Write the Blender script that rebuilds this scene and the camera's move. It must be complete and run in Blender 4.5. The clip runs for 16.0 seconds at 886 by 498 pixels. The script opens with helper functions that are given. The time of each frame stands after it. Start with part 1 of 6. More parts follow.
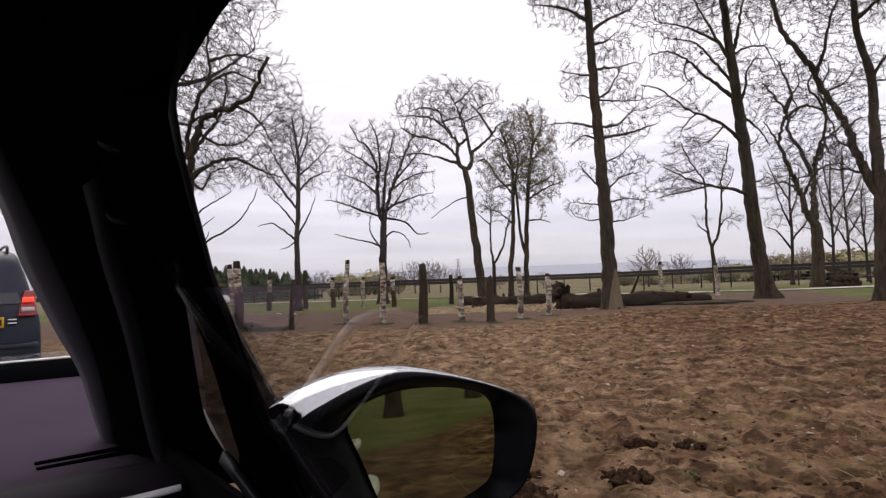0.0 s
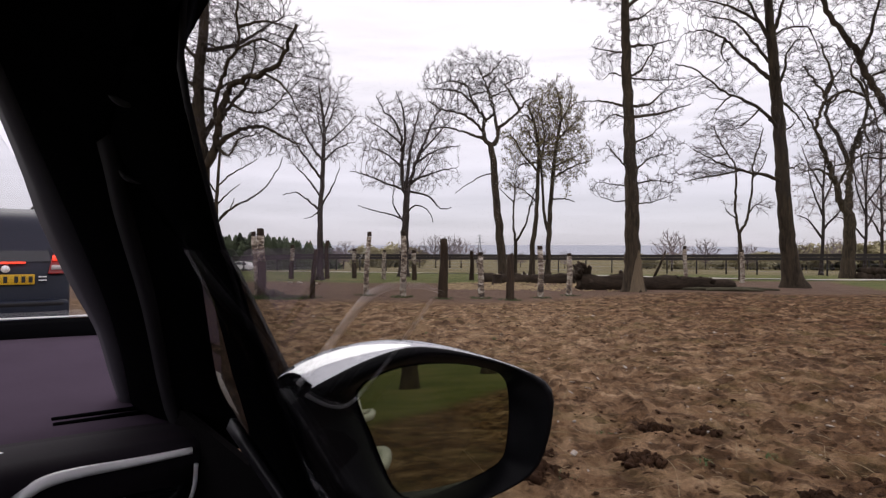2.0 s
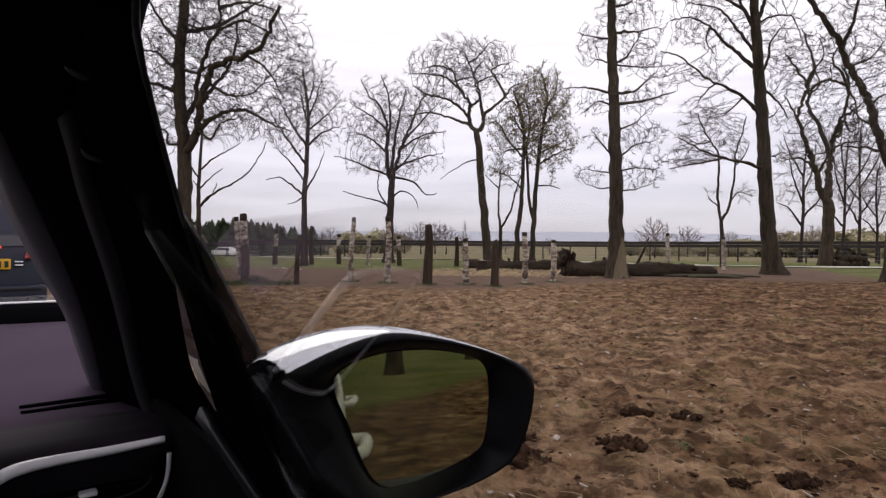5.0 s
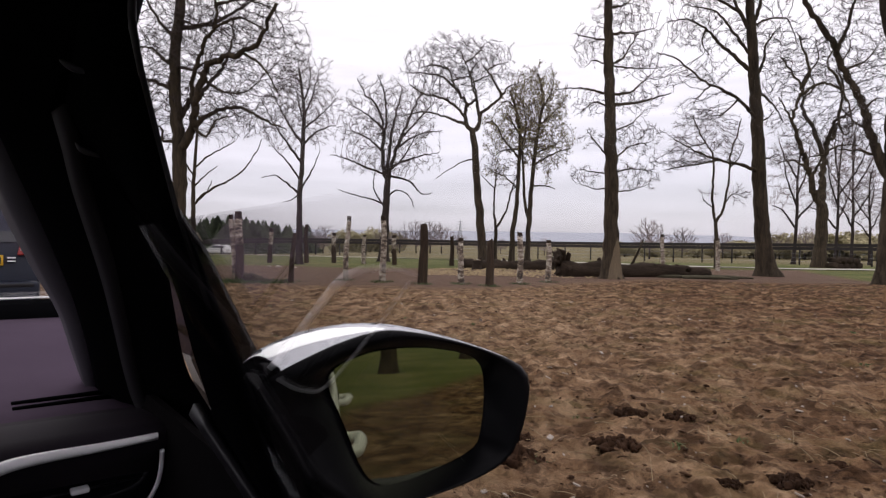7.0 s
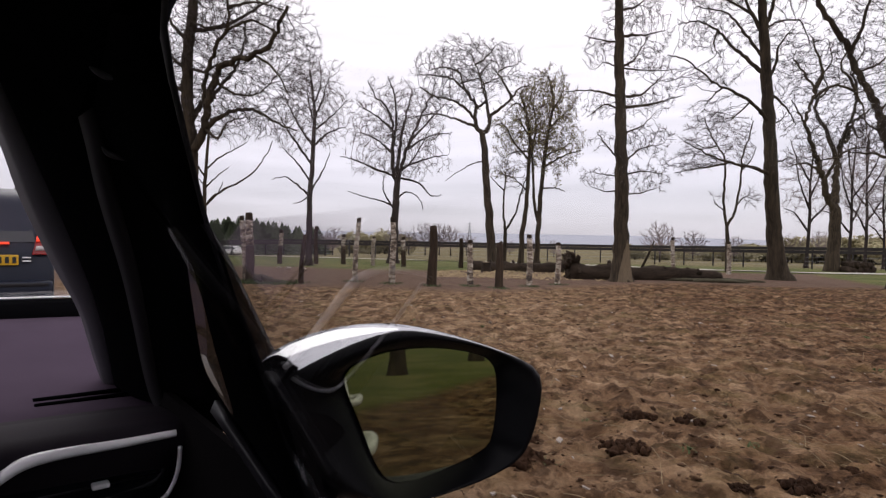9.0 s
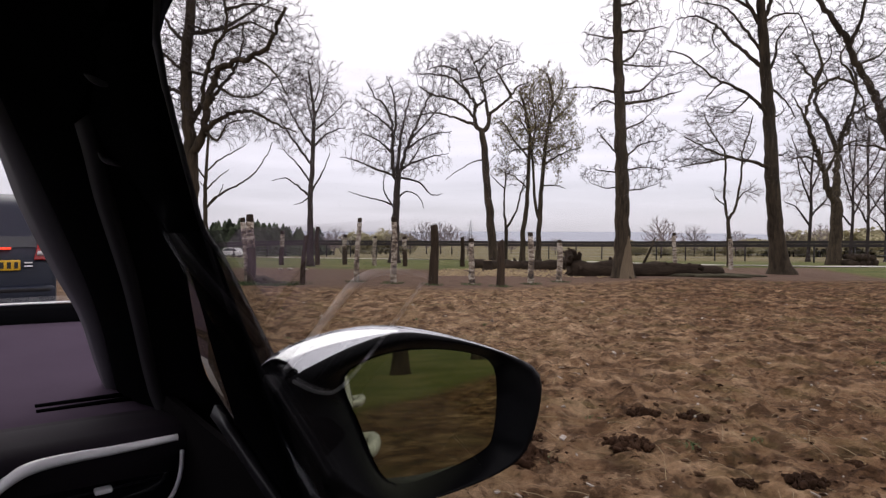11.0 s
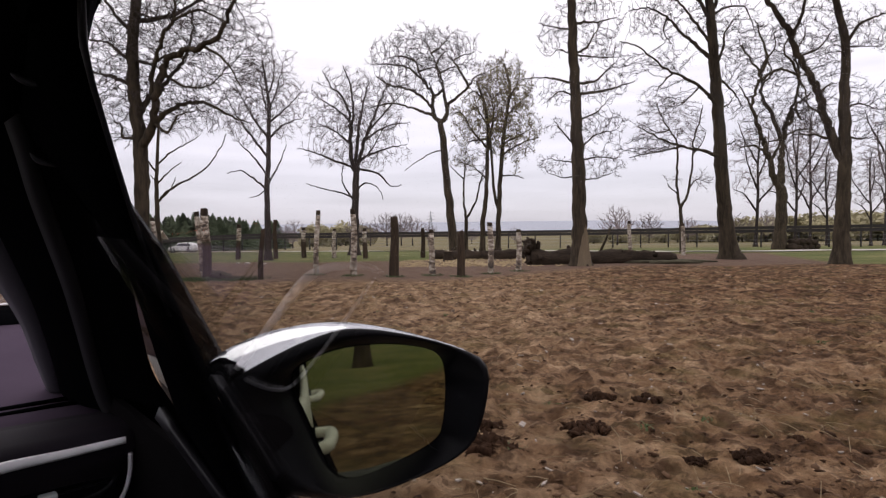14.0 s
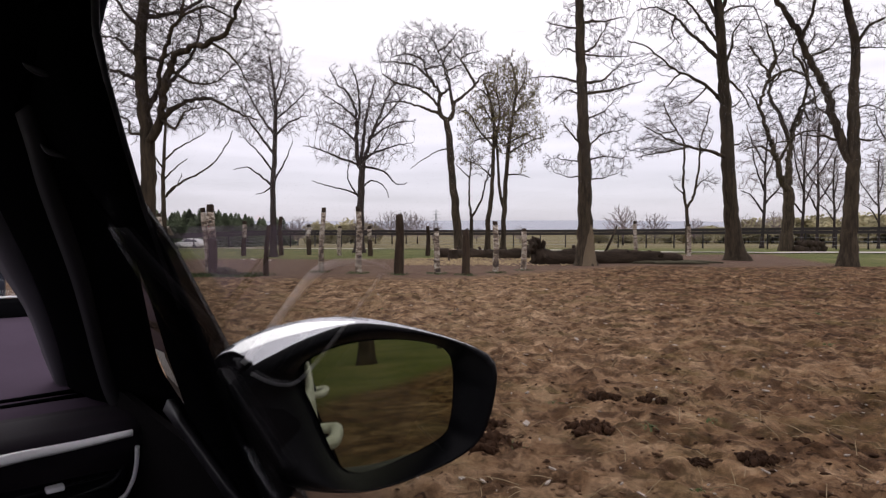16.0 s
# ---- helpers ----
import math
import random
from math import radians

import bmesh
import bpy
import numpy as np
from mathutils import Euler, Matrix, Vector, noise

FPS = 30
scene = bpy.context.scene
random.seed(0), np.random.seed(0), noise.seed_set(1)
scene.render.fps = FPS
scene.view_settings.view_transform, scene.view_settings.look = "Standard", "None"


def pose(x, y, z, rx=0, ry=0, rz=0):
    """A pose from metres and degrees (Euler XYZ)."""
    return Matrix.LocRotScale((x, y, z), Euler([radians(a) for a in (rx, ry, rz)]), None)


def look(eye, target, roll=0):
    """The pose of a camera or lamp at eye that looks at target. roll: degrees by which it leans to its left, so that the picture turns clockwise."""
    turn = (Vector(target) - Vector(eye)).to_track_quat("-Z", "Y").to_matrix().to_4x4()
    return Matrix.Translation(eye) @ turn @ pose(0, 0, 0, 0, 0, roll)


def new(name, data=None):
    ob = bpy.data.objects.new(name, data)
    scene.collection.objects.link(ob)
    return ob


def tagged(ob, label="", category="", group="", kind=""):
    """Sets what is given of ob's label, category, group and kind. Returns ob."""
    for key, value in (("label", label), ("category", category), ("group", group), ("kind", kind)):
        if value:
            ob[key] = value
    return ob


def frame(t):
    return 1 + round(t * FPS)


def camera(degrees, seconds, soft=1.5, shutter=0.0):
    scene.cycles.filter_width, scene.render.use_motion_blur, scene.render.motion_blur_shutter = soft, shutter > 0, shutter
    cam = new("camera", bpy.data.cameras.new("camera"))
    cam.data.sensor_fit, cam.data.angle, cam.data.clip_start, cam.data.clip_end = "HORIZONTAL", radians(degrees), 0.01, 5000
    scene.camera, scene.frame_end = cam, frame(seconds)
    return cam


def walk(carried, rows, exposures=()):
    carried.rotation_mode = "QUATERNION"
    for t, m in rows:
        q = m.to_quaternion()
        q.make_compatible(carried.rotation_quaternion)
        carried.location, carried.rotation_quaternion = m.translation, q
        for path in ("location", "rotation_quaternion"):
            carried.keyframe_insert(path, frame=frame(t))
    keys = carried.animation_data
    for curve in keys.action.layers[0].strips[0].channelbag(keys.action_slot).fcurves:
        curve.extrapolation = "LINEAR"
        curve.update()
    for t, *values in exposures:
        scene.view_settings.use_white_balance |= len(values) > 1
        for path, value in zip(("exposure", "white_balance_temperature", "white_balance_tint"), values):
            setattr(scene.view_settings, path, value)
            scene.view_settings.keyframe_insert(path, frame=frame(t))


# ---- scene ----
# ---------------------------------------------------------------- camera
cam = camera(74.0, 16.0, soft=1.3)
PATH = (
    # seconds, x, y, z, yaw, pitch, roll
    (0.0, -0.0140, -0.0256, 1.2014, 2.103, 2.743, -2.069),
    (0.5, -0.0092, -0.0169, 1.2017, 2.178, 2.384, -3.100),
    (1.0, -0.0121, -0.0126, 1.1999, 2.327, 1.646, -2.957),
    (1.5, -0.0164, 0.0005, 1.1957, 2.690, 0.464, -0.298),
    (2.0, -0.0132, -0.0018, 1.1995, 4.255, 0.366, 0.277),
    (2.5, -0.0111, 0.0044, 1.1995, 4.293, -0.168, 0.255),
    (3.0, -0.0094, 0.0073, 1.1995, 4.054, -0.290, 0.569),
    (3.5, -0.0080, 0.0151, 1.1974, 3.766, -1.007, -0.198),
    (4.0, -0.0081, 0.0174, 1.1971, 3.542, -1.052, -0.039),
    (6.5, -0.0082, 0.0120, 1.1968, 2.066, -0.803, 0.885),
    (7.0, -0.0092, 0.0167, 1.1954, 2.327, -1.022, 0.926),
    (7.5, -0.0105, 0.0118, 1.1969, 3.302, -1.156, 0.585),
    (8.0, -0.0125, 0.0089, 1.1966, 3.227, -0.985, 0.960),
    (8.5, -0.0137, 0.0085, 1.1964, 3.361, -0.934, 1.099),
    (9.0, -0.0139, 0.0056, 1.1958, 3.222, -0.849, 1.185),
    (11.5, -0.0073, 0.0058, 1.2000, 3.099, -1.075, -0.046),
    (12.0, 0.0052, 0.0063, 1.2038, 1.253, -1.380, -2.083),
    (12.5, 0.0113, -0.0015, 1.2088, 0.976, -1.231, -3.138),
    (13.0, 0.0108, -0.0130, 1.2086, -0.716, -1.251, -2.486),
    (13.5, 0.0057, -0.0095, 1.2059, -0.703, -1.637, -1.079),
    (14.0, 0.0046, -0.0032, 1.2030, -0.474, -1.849, -0.553),
    (14.5, 0.0032, -0.0038, 1.2026, -0.227, -1.918, -0.500),
    (15.0, 0.0020, -0.0016, 1.2008, -0.164, -1.970, -0.265),
    (15.5, 0.0015, 0.0003, 1.1998, -0.094, -2.000, -0.092),
    (16.0, 0.0000, -0.0000, 1.2000, 0.000, -2.000, -0.000),
)


def aim(yaw, pitch, roll):
    """The turn of a camera that looks along yaw and pitch and leans by roll, in degrees."""
    return pose(0, 0, 0, 0, 0, yaw) @ pose(0, 0, 0, 90 + pitch, 0, 0) @ pose(0, 0, 0, 0, 0, roll)


walk(cam, [(t, Matrix.Translation((x, y, z)) @ aim(a, b, c)) for t, x, y, z, a, b, c in PATH], exposures=[(0.0, 0.03, 6500, 11.5), (0.5, -0.10, 6500, 11.5), (1.5, -0.12, 6500, 11.5), (2.0, -0.06, 6500, 11.5), (4.0, 0.02, 6500, 11.5), (9.0, 0.02, 6500, 11.5), (12.0, 0.06, 6500, 11.5), (16.0, 0.06, 6500, 11.5)])

# ---------------------------------------------------------------- world and sun
CAR_TURN = 42.0      # the cars head this many degrees to the left of +y
world = bpy.data.worlds.new("overcast_sky")
scene.world = world
world.use_nodes = True
wn, wl = world.node_tree.nodes, world.node_tree.links
wn.clear()


def wnode(kind, **values):
    n = wn.new(kind)
    for key, value in values.items():
        n.inputs[key].default_value = value
    return n


w_out, w_bg = wn.new("ShaderNodeOutputWorld"), wn.new("ShaderNodeBackground")
w_sky = wn.new("ShaderNodeTexSky")
w_sky.sky_type, w_sky.sun_disc, w_sky.sun_elevation, w_sky.sun_rotation = "NISHITA", False, radians(48), radians(-150)
w_co = wn.new("ShaderNodeTexCoord")
w_sep = wn.new("ShaderNodeSeparateXYZ")
wl.new(w_co.outputs["Generated"], w_sep.inputs[0])
w_ramp = wn.new("ShaderNodeValToRGB")          # cloud sheet: greyer near the horizon
w_ramp.color_ramp.elements[0].position, w_ramp.color_ramp.elements[0].color = 0.0, (0.615, 0.58, 0.665, 1)
w_ramp.color_ramp.elements[1].position, w_ramp.color_ramp.elements[1].color = 0.36, (1.25, 1.165, 1.22, 1)
mid = w_ramp.color_ramp.elements.new(0.13)
mid.color = (0.895, 0.835, 0.93, 1)
wl.new(w_sep.outputs["Z"], w_ramp.inputs[0])
w_map = wn.new("ShaderNodeMapping")
w_map.inputs["Scale"].default_value = (1.6, 1.6, 16.0)
wl.new(w_co.outputs["Generated"], w_map.inputs[0])
w_noise = wnode("ShaderNodeTexNoise", Scale=2.4, Detail=5.0, Roughness=0.5)
wl.new(w_map.outputs[0], w_noise.inputs["Vector"])
w_cloud = wn.new("ShaderNodeMapRange")
w_cloud.inputs["From Min"].default_value, w_cloud.inputs["From Max"].default_value = 0.3, 0.7
w_cloud.inputs["To Min"].default_value, w_cloud.inputs["To Max"].default_value = 0.93, 1.12
wl.new(w_noise.outputs["Fac"], w_cloud.inputs["Value"])
w_mul = wn.new("ShaderNodeMix")
w_mul.data_type, w_mul.blend_type = "RGBA", "MULTIPLY"
w_mul.inputs["Factor"].default_value = 1.0
wl.new(w_ramp.outputs[0], w_mul.inputs[6])
wl.new(w_cloud.outputs[0], w_mul.inputs[7])
w_thin = wn.new("ShaderNodeMix")               # a little of the clear sky above shines through
w_thin.data_type, w_thin.blend_type = "RGBA", "ADD"
w_thin.inputs["Factor"].default_value = 0.02
wl.new(w_mul.outputs[2], w_thin.inputs[6])
wl.new(w_sky.outputs[0], w_thin.inputs[7])
wl.new(w_thin.outputs[2], w_bg.inputs["Color"])
w_bg.inputs["Strength"].default_value = 1.0
wl.new(w_bg.outputs[0], w_out.inputs[0])

sun_data = bpy.data.lights.new("sun", "SUN")
sun_data.energy, sun_data.angle, sun_data.color = 0.92, radians(50), (1.0, 0.96, 0.90)
sun = new("sun", sun_data)
sun.matrix_world = look((0, 0, 0), (0.35, -0.60, -0.85))


# ---------------------------------------------------------------- materials
def material(name, colour, dark=None, scale=6.0, fine=60.0, rough=0.8, metal=0.0, bump=0.3, amount=0.5, stretch=(1, 1, 1), depth=0.01, random_tint=0.0, spec=0.5):
    """A surface whose colour wanders between two tones at two scales, with fine relief."""
    m = bpy.data.materials.new(name)
    m.use_nodes = True
    n, l = m.node_tree.nodes, m.node_tree.links
    b = n["Principled BSDF"]
    b.inputs["Roughness"].default_value, b.inputs["Metallic"].default_value = rough, metal
    b.inputs["Specular IOR Level"].default_value = spec
    co, mp = n.new("ShaderNodeTexCoord"), n.new("ShaderNodeMapping")
    mp.inputs["Scale"].default_value = stretch
    l.new(co.outputs["Object"], mp.inputs[0])
    big, small = n.new("ShaderNodeTexNoise"), n.new("ShaderNodeTexNoise")
    big.inputs["Scale"].default_value, big.inputs["Detail"].default_value = scale, 4.0
    small.inputs["Scale"].default_value, small.inputs["Detail"].default_value = fine, 6.0
    for t in (big, small):
        l.new(mp.outputs[0], t.inputs["Vector"])
    mix = n.new("ShaderNodeMix")
    mix.data_type = "FLOAT"
    mix.inputs["Factor"].default_value = 0.5
    l.new(big.outputs["Fac"], mix.inputs[2])
    l.new(small.outputs["Fac"], mix.inputs[3])
    ramp = n.new("ShaderNodeValToRGB")
    ramp.color_ramp.elements[0].position, ramp.color_ramp.elements[1].position = 0.5 - amount / 2, 0.5 + amount / 2
    dark = dark or tuple(c * 0.6 for c in colour)
    ramp.color_ramp.elements[0].color, ramp.color_ramp.elements[1].color = (*dark, 1), (*colour, 1)
    l.new(mix.outputs[0], ramp.inputs[0])
    last = ramp.outputs[0]
    if random_tint:
        info, hsv, rng = n.new("ShaderNodeObjectInfo"), n.new("ShaderNodeHueSaturation"), n.new("ShaderNodeMapRange")
        rng.inputs["To Min"].default_value, rng.inputs["To Max"].default_value = 1 - random_tint, 1 + random_tint
        l.new(info.outputs["Random"], rng.inputs["Value"])
        l.new(rng.outputs[0], hsv.inputs["Value"])
        l.new(last, hsv.inputs["Color"])
        last = hsv.outputs[0]
    l.new(last, b.inputs["Base Color"])
    if bump:
        bp = n.new("ShaderNodeBump")
        bp.inputs["Strength"].default_value, bp.inputs["Distance"].default_value = bump, depth
        l.new(mix.outputs[0], bp.inputs["Height"])
        l.new(bp.outputs[0], b.inputs["Normal"])
    return m


def glass_pane(name, tint=(0.975, 0.98, 0.975), haze=0.0, sheen=0.5, least=0.045):
    """Thin glass: clear, with a mirror gloss that grows at grazing angles, and, given haze, a pale film."""
    m = bpy.data.materials.new(name)
    m.use_nodes = True
    n, l = m.node_tree.nodes, m.node_tree.links
    n.clear()
    out, clear, gloss, mix, lw = (n.new(k) for k in ("ShaderNodeOutputMaterial", "ShaderNodeBsdfTransparent", "ShaderNodeBsdfGlossy", "ShaderNodeMixShader", "ShaderNodeLayerWeight"))
    clear.inputs[0].default_value, gloss.inputs["Roughness"].default_value, lw.inputs["Blend"].default_value = (*tint, 1), 0.01, 0.5
    power, share = n.new("ShaderNodeMath"), n.new("ShaderNodeMath")
    power.operation, share.operation = "POWER", "MULTIPLY_ADD"
    power.inputs[1].default_value, share.inputs[1].default_value, share.inputs[2].default_value = 5.0, sheen, least
    l.new(lw.outputs["Facing"], power.inputs[0])
    l.new(power.outputs[0], share.inputs[0])
    l.new(share.outputs[0], mix.inputs[0])
    l.new(clear.outputs[0], mix.inputs[1])
    l.new(gloss.outputs[0], mix.inputs[2])
    last = mix.outputs[0]
    if haze:
        veil, add = n.new("ShaderNodeBsdfDiffuse"), n.new("ShaderNodeMixShader")
        veil.inputs[0].default_value = (0.6, 0.58, 0.55, 1)
        tex, ramp = n.new("ShaderNodeTexNoise"), n.new("ShaderNodeMapRange")
        tex.inputs["Scale"].default_value, tex.inputs["Detail"].default_value = 14.0, 6.0
        ramp.inputs["From Min"].default_value, ramp.inputs["From Max"].default_value, ramp.inputs["To Max"].default_value = 0.45, 0.8, haze
        l.new(tex.outputs["Fac"], ramp.inputs["Value"])
        l.new(ramp.outputs[0], add.inputs[0])
        l.new(last, add.inputs[1])
        l.new(veil.outputs[0], add.inputs[2])
        last = add.outputs[0]
    l.new(last, out.inputs[0])
    return m


def glow(name, colour, strength):
    m = material(name, colour, bump=0, rough=0.2)
    b = m.node_tree.nodes["Principled BSDF"]
    b.inputs["Emission Color"].default_value, b.inputs["Emission Strength"].default_value = (*colour, 1), strength
    return m


BARK = material("oak_bark", (0.082, 0.063, 0.043), (0.013, 0.010, 0.008), 5.0, 15.0, 0.95, bump=0.9, stretch=(1, 1, 0.22), depth=0.03, amount=0.35, random_tint=0.15, spec=0.12)
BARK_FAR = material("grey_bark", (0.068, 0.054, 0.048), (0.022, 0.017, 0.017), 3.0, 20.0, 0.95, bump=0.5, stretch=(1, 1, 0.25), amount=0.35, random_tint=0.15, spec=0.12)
TWIG = material("twig_bark", (0.060, 0.043, 0.040), (0.028, 0.021, 0.020), 2.0, 12.0, 0.95, bump=0, random_tint=0.2)
# twig colour paled to put distance haze into the far crowns
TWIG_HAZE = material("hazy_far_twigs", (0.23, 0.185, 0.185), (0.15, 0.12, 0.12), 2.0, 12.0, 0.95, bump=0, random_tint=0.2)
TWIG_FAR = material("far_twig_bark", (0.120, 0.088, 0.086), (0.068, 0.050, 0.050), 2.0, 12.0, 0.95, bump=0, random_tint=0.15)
LEAF_SPRING = material("spring_leaf", (0.20, 0.17, 0.05), (0.10, 0.075, 0.03), 1.0, 9.0, 0.7, bump=0)
# far leaves lightened; the haze over the distant wood is in this colour
LEAF_WOOD = material("far_leaf", (0.420, 0.380, 0.215), (0.250, 0.220, 0.135), 0.08, 0.6, 0.85, bump=0, random_tint=0.25)
CONIFER = material("conifer_needles", (0.120, 0.150, 0.080), (0.055, 0.072, 0.042), 0.5, 3.0, 0.85, bump=0, random_tint=0.25)
POST_DARK = material("weathered_post_wood", (0.066, 0.047, 0.032), (0.014, 0.010, 0.008), 2.5, 30.0, 0.95, bump=0.8, stretch=(1, 1, 0.15), amount=0.4, random_tint=0.25, spec=0.12)
LOG_BARK = material("wet_log_bark", (0.066, 0.048, 0.034), (0.010, 0.007, 0.005), 3.0, 22.0, 0.9, bump=0.9, stretch=(0.3, 1, 1), depth=0.03, amount=0.4, spec=0.12)
LOG_MOSS = material("mossy_log_bark", (0.10, 0.092, 0.06), (0.035, 0.03, 0.022), 2.0, 18.0, 0.95, bump=0.9, stretch=(0.3, 1, 1), depth=0.03, amount=0.4, spec=0.12)
WOOD_CUT = material("sawn_wood", (0.36, 0.27, 0.17), (0.20, 0.14, 0.09), 8.0, 60.0, 0.85, bump=0.3)
WOOD_CHIP = material("fresh_wood_chip", (0.50, 0.39, 0.22), (0.18, 0.12, 0.06), 2.0, 20.0, 0.9, bump=0, random_tint=0.3)
FENCE_DARK = material("creosoted_timber", (0.030, 0.022, 0.020), (0.012, 0.010, 0.010), 1.0, 14.0, 0.8, bump=0.3)
CLOD = material("dry_clod", (0.20, 0.120, 0.070), (0.065, 0.036, 0.021), 9.0, 60.0, 0.95, bump=0.6, random_tint=0.3, spec=0.12)
CLOD_DARK = material("wet_dung_clod", (0.050, 0.026, 0.014), (0.012, 0.006, 0.004), 14.0, 80.0, 0.9, bump=0.9, random_tint=0.2, spec=0.08)
STONE = material("pale_pebble", (0.42, 0.37, 0.32), (0.24, 0.20, 0.17), 20.0, 90.0, 0.8, bump=0.3, random_tint=0.3)
STRAW = material("dry_straw", (0.34, 0.26, 0.15), (0.20, 0.15, 0.09), 5.0, 40.0, 0.9, bump=0, random_tint=0.3)
GRASS = material("grass_blade", (0.070, 0.105, 0.028), (0.035, 0.055, 0.016), 0.7, 5.0, 0.7, bump=0, random_tint=0.2)
GRAVEL = material("pale_gravel_road", (0.50, 0.47, 0.41), (0.34, 0.31, 0.27), 0.4, 6.0, 0.95, bump=0.3)
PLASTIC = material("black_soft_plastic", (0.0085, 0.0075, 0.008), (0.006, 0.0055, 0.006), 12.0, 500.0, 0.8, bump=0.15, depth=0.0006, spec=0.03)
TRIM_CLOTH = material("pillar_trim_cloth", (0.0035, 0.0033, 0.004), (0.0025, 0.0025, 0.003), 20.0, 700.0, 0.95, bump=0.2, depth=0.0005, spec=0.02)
# light grey that holds the highlight on the pillar trim
TRIM_PALE = material("highlit_pillar_edge", (0.064, 0.060, 0.071), (0.048, 0.045, 0.054), 20.0, 700.0, 0.6, bump=0.1, depth=0.0004, spec=0.4)
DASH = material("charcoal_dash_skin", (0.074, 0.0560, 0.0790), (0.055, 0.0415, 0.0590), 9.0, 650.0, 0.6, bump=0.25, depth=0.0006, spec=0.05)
# dash skin again, darkened for the less lit front roll
DASH_SHADE = material("shaded_dash_skin", (0.024, 0.0195, 0.025), (0.017, 0.014, 0.018), 9.0, 650.0, 0.7, bump=0.25, depth=0.0006, spec=0.05)
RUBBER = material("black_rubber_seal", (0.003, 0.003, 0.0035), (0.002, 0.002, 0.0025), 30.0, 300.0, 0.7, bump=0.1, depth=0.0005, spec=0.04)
GLOSS_BLACK = material("gloss_black_paint", (0.006, 0.007, 0.010), (0.005, 0.006, 0.008), 5.0, 40.0, 0.08, bump=0)
CAP_PAINT = material("polished_silver_cap", (0.66, 0.67, 0.70), (0.60, 0.61, 0.64), 5.0, 40.0, 0.06, metal=1.0, bump=0)
BEZEL = material("black_mirror_plastic", (0.0035, 0.0035, 0.0045), (0.0025, 0.0025, 0.0035), 20.0, 500.0, 0.35, bump=0.12, depth=0.0005, spec=0.08)
TRIM_SEAM = material("dark_grey_seam", (0.017, 0.0155, 0.018), (0.012, 0.011, 0.013), 20.0, 700.0, 0.7, bump=0.1, depth=0.0004, spec=0.15)
SATIN_BLACK = material("satin_black_plastic", (0.016, 0.015, 0.018), (0.011, 0.0105, 0.013), 20.0, 500.0, 0.38, bump=0.12, depth=0.0005, spec=0.3)
CHROME = material("satin_chrome", (0.95, 0.94, 0.96), (0.90, 0.89, 0.91), 8.0, 200.0, 0.22, metal=0.0, bump=0, spec=1.0)
MIRROR = material("mirror_silver", (0.34, 0.355, 0.25), (0.33, 0.345, 0.24), 3.0, 20.0, 0.015, metal=1.0, bump=0)
WHITE_PAINT = material("white_car_paint", (0.78, 0.78, 0.77), (0.74, 0.74, 0.73), 2.0, 30.0, 0.25, bump=0)
BLUE_PAINT = material("dark_blue_car_paint", (0.011, 0.014, 0.028), (0.008, 0.011, 0.022), 2.0, 30.0, 0.36, bump=0, spec=0.25)
TINTED = material("tinted_car_window", (0.020, 0.023, 0.027), (0.016, 0.018, 0.022), 2.0, 10.0, 0.06, bump=0)
TYRE = material("tyre_rubber", (0.020, 0.020, 0.021), (0.012, 0.012, 0.012), 8.0, 80.0, 0.85, bump=0.3)
ALLOY = material("alloy_wheel", (0.42, 0.42, 0.43), (0.30, 0.30, 0.31), 6.0, 60.0, 0.35, metal=0.9, bump=0)
LAMP_RED = material("red_lamp_lens", (0.30, 0.012, 0.012), (0.22, 0.008, 0.008), 10.0, 60.0, 0.12, bump=0)
LAMP_LIT = glow("lit_brake_lamp", (1.0, 0.07, 0.03), 0.9)
LAMP_CLEAR = material("clear_lamp_lens", (0.55, 0.50, 0.50), (0.4, 0.36, 0.36), 10.0, 60.0, 0.12, bump=0)
PLATE_YELLOW = material("yellow_plate", (0.70, 0.42, 0.015), (0.60, 0.35, 0.012), 6.0, 60.0, 0.4, bump=0)
INK = material("black_lettering_bar", (0.015, 0.015, 0.015), bump=0, rough=0.5)
ROOF_PALE = material("pale_hut_roof", (0.42, 0.37, 0.31), (0.27, 0.23, 0.19), 0.8, 8.0, 0.9, bump=0.3)
HUT_WOOD = material("dark_hut_boards", (0.07, 0.055, 0.045), (0.035, 0.028, 0.024), 1.0, 12.0, 0.9, bump=0.4)
# pale blue-grey holds the haze of distance in the hills' colour
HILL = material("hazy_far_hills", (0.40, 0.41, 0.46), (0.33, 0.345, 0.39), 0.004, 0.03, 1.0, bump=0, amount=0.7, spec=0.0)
STEEL = material("galvanised_steel", (0.30, 0.31, 0.33), (0.22, 0.23, 0.25), 1.0, 10.0, 0.6, metal=0.3, bump=0)
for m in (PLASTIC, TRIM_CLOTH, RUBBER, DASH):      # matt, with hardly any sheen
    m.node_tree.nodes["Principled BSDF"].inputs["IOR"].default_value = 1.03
GLASS = glass_pane("side_window_glass", sheen=0.58, least=0.048)
GLASS_UPPER = glass_pane("upper_side_window_glass", (0.935, 0.94, 0.935), sheen=0.02, least=0.004)
# dark tint; the grey film stands in for the dash reflected in the glass
GLASS_GREYED = glass_pane("greyed_quarter_glass", (0.30, 0.30, 0.31), haze=0.06)


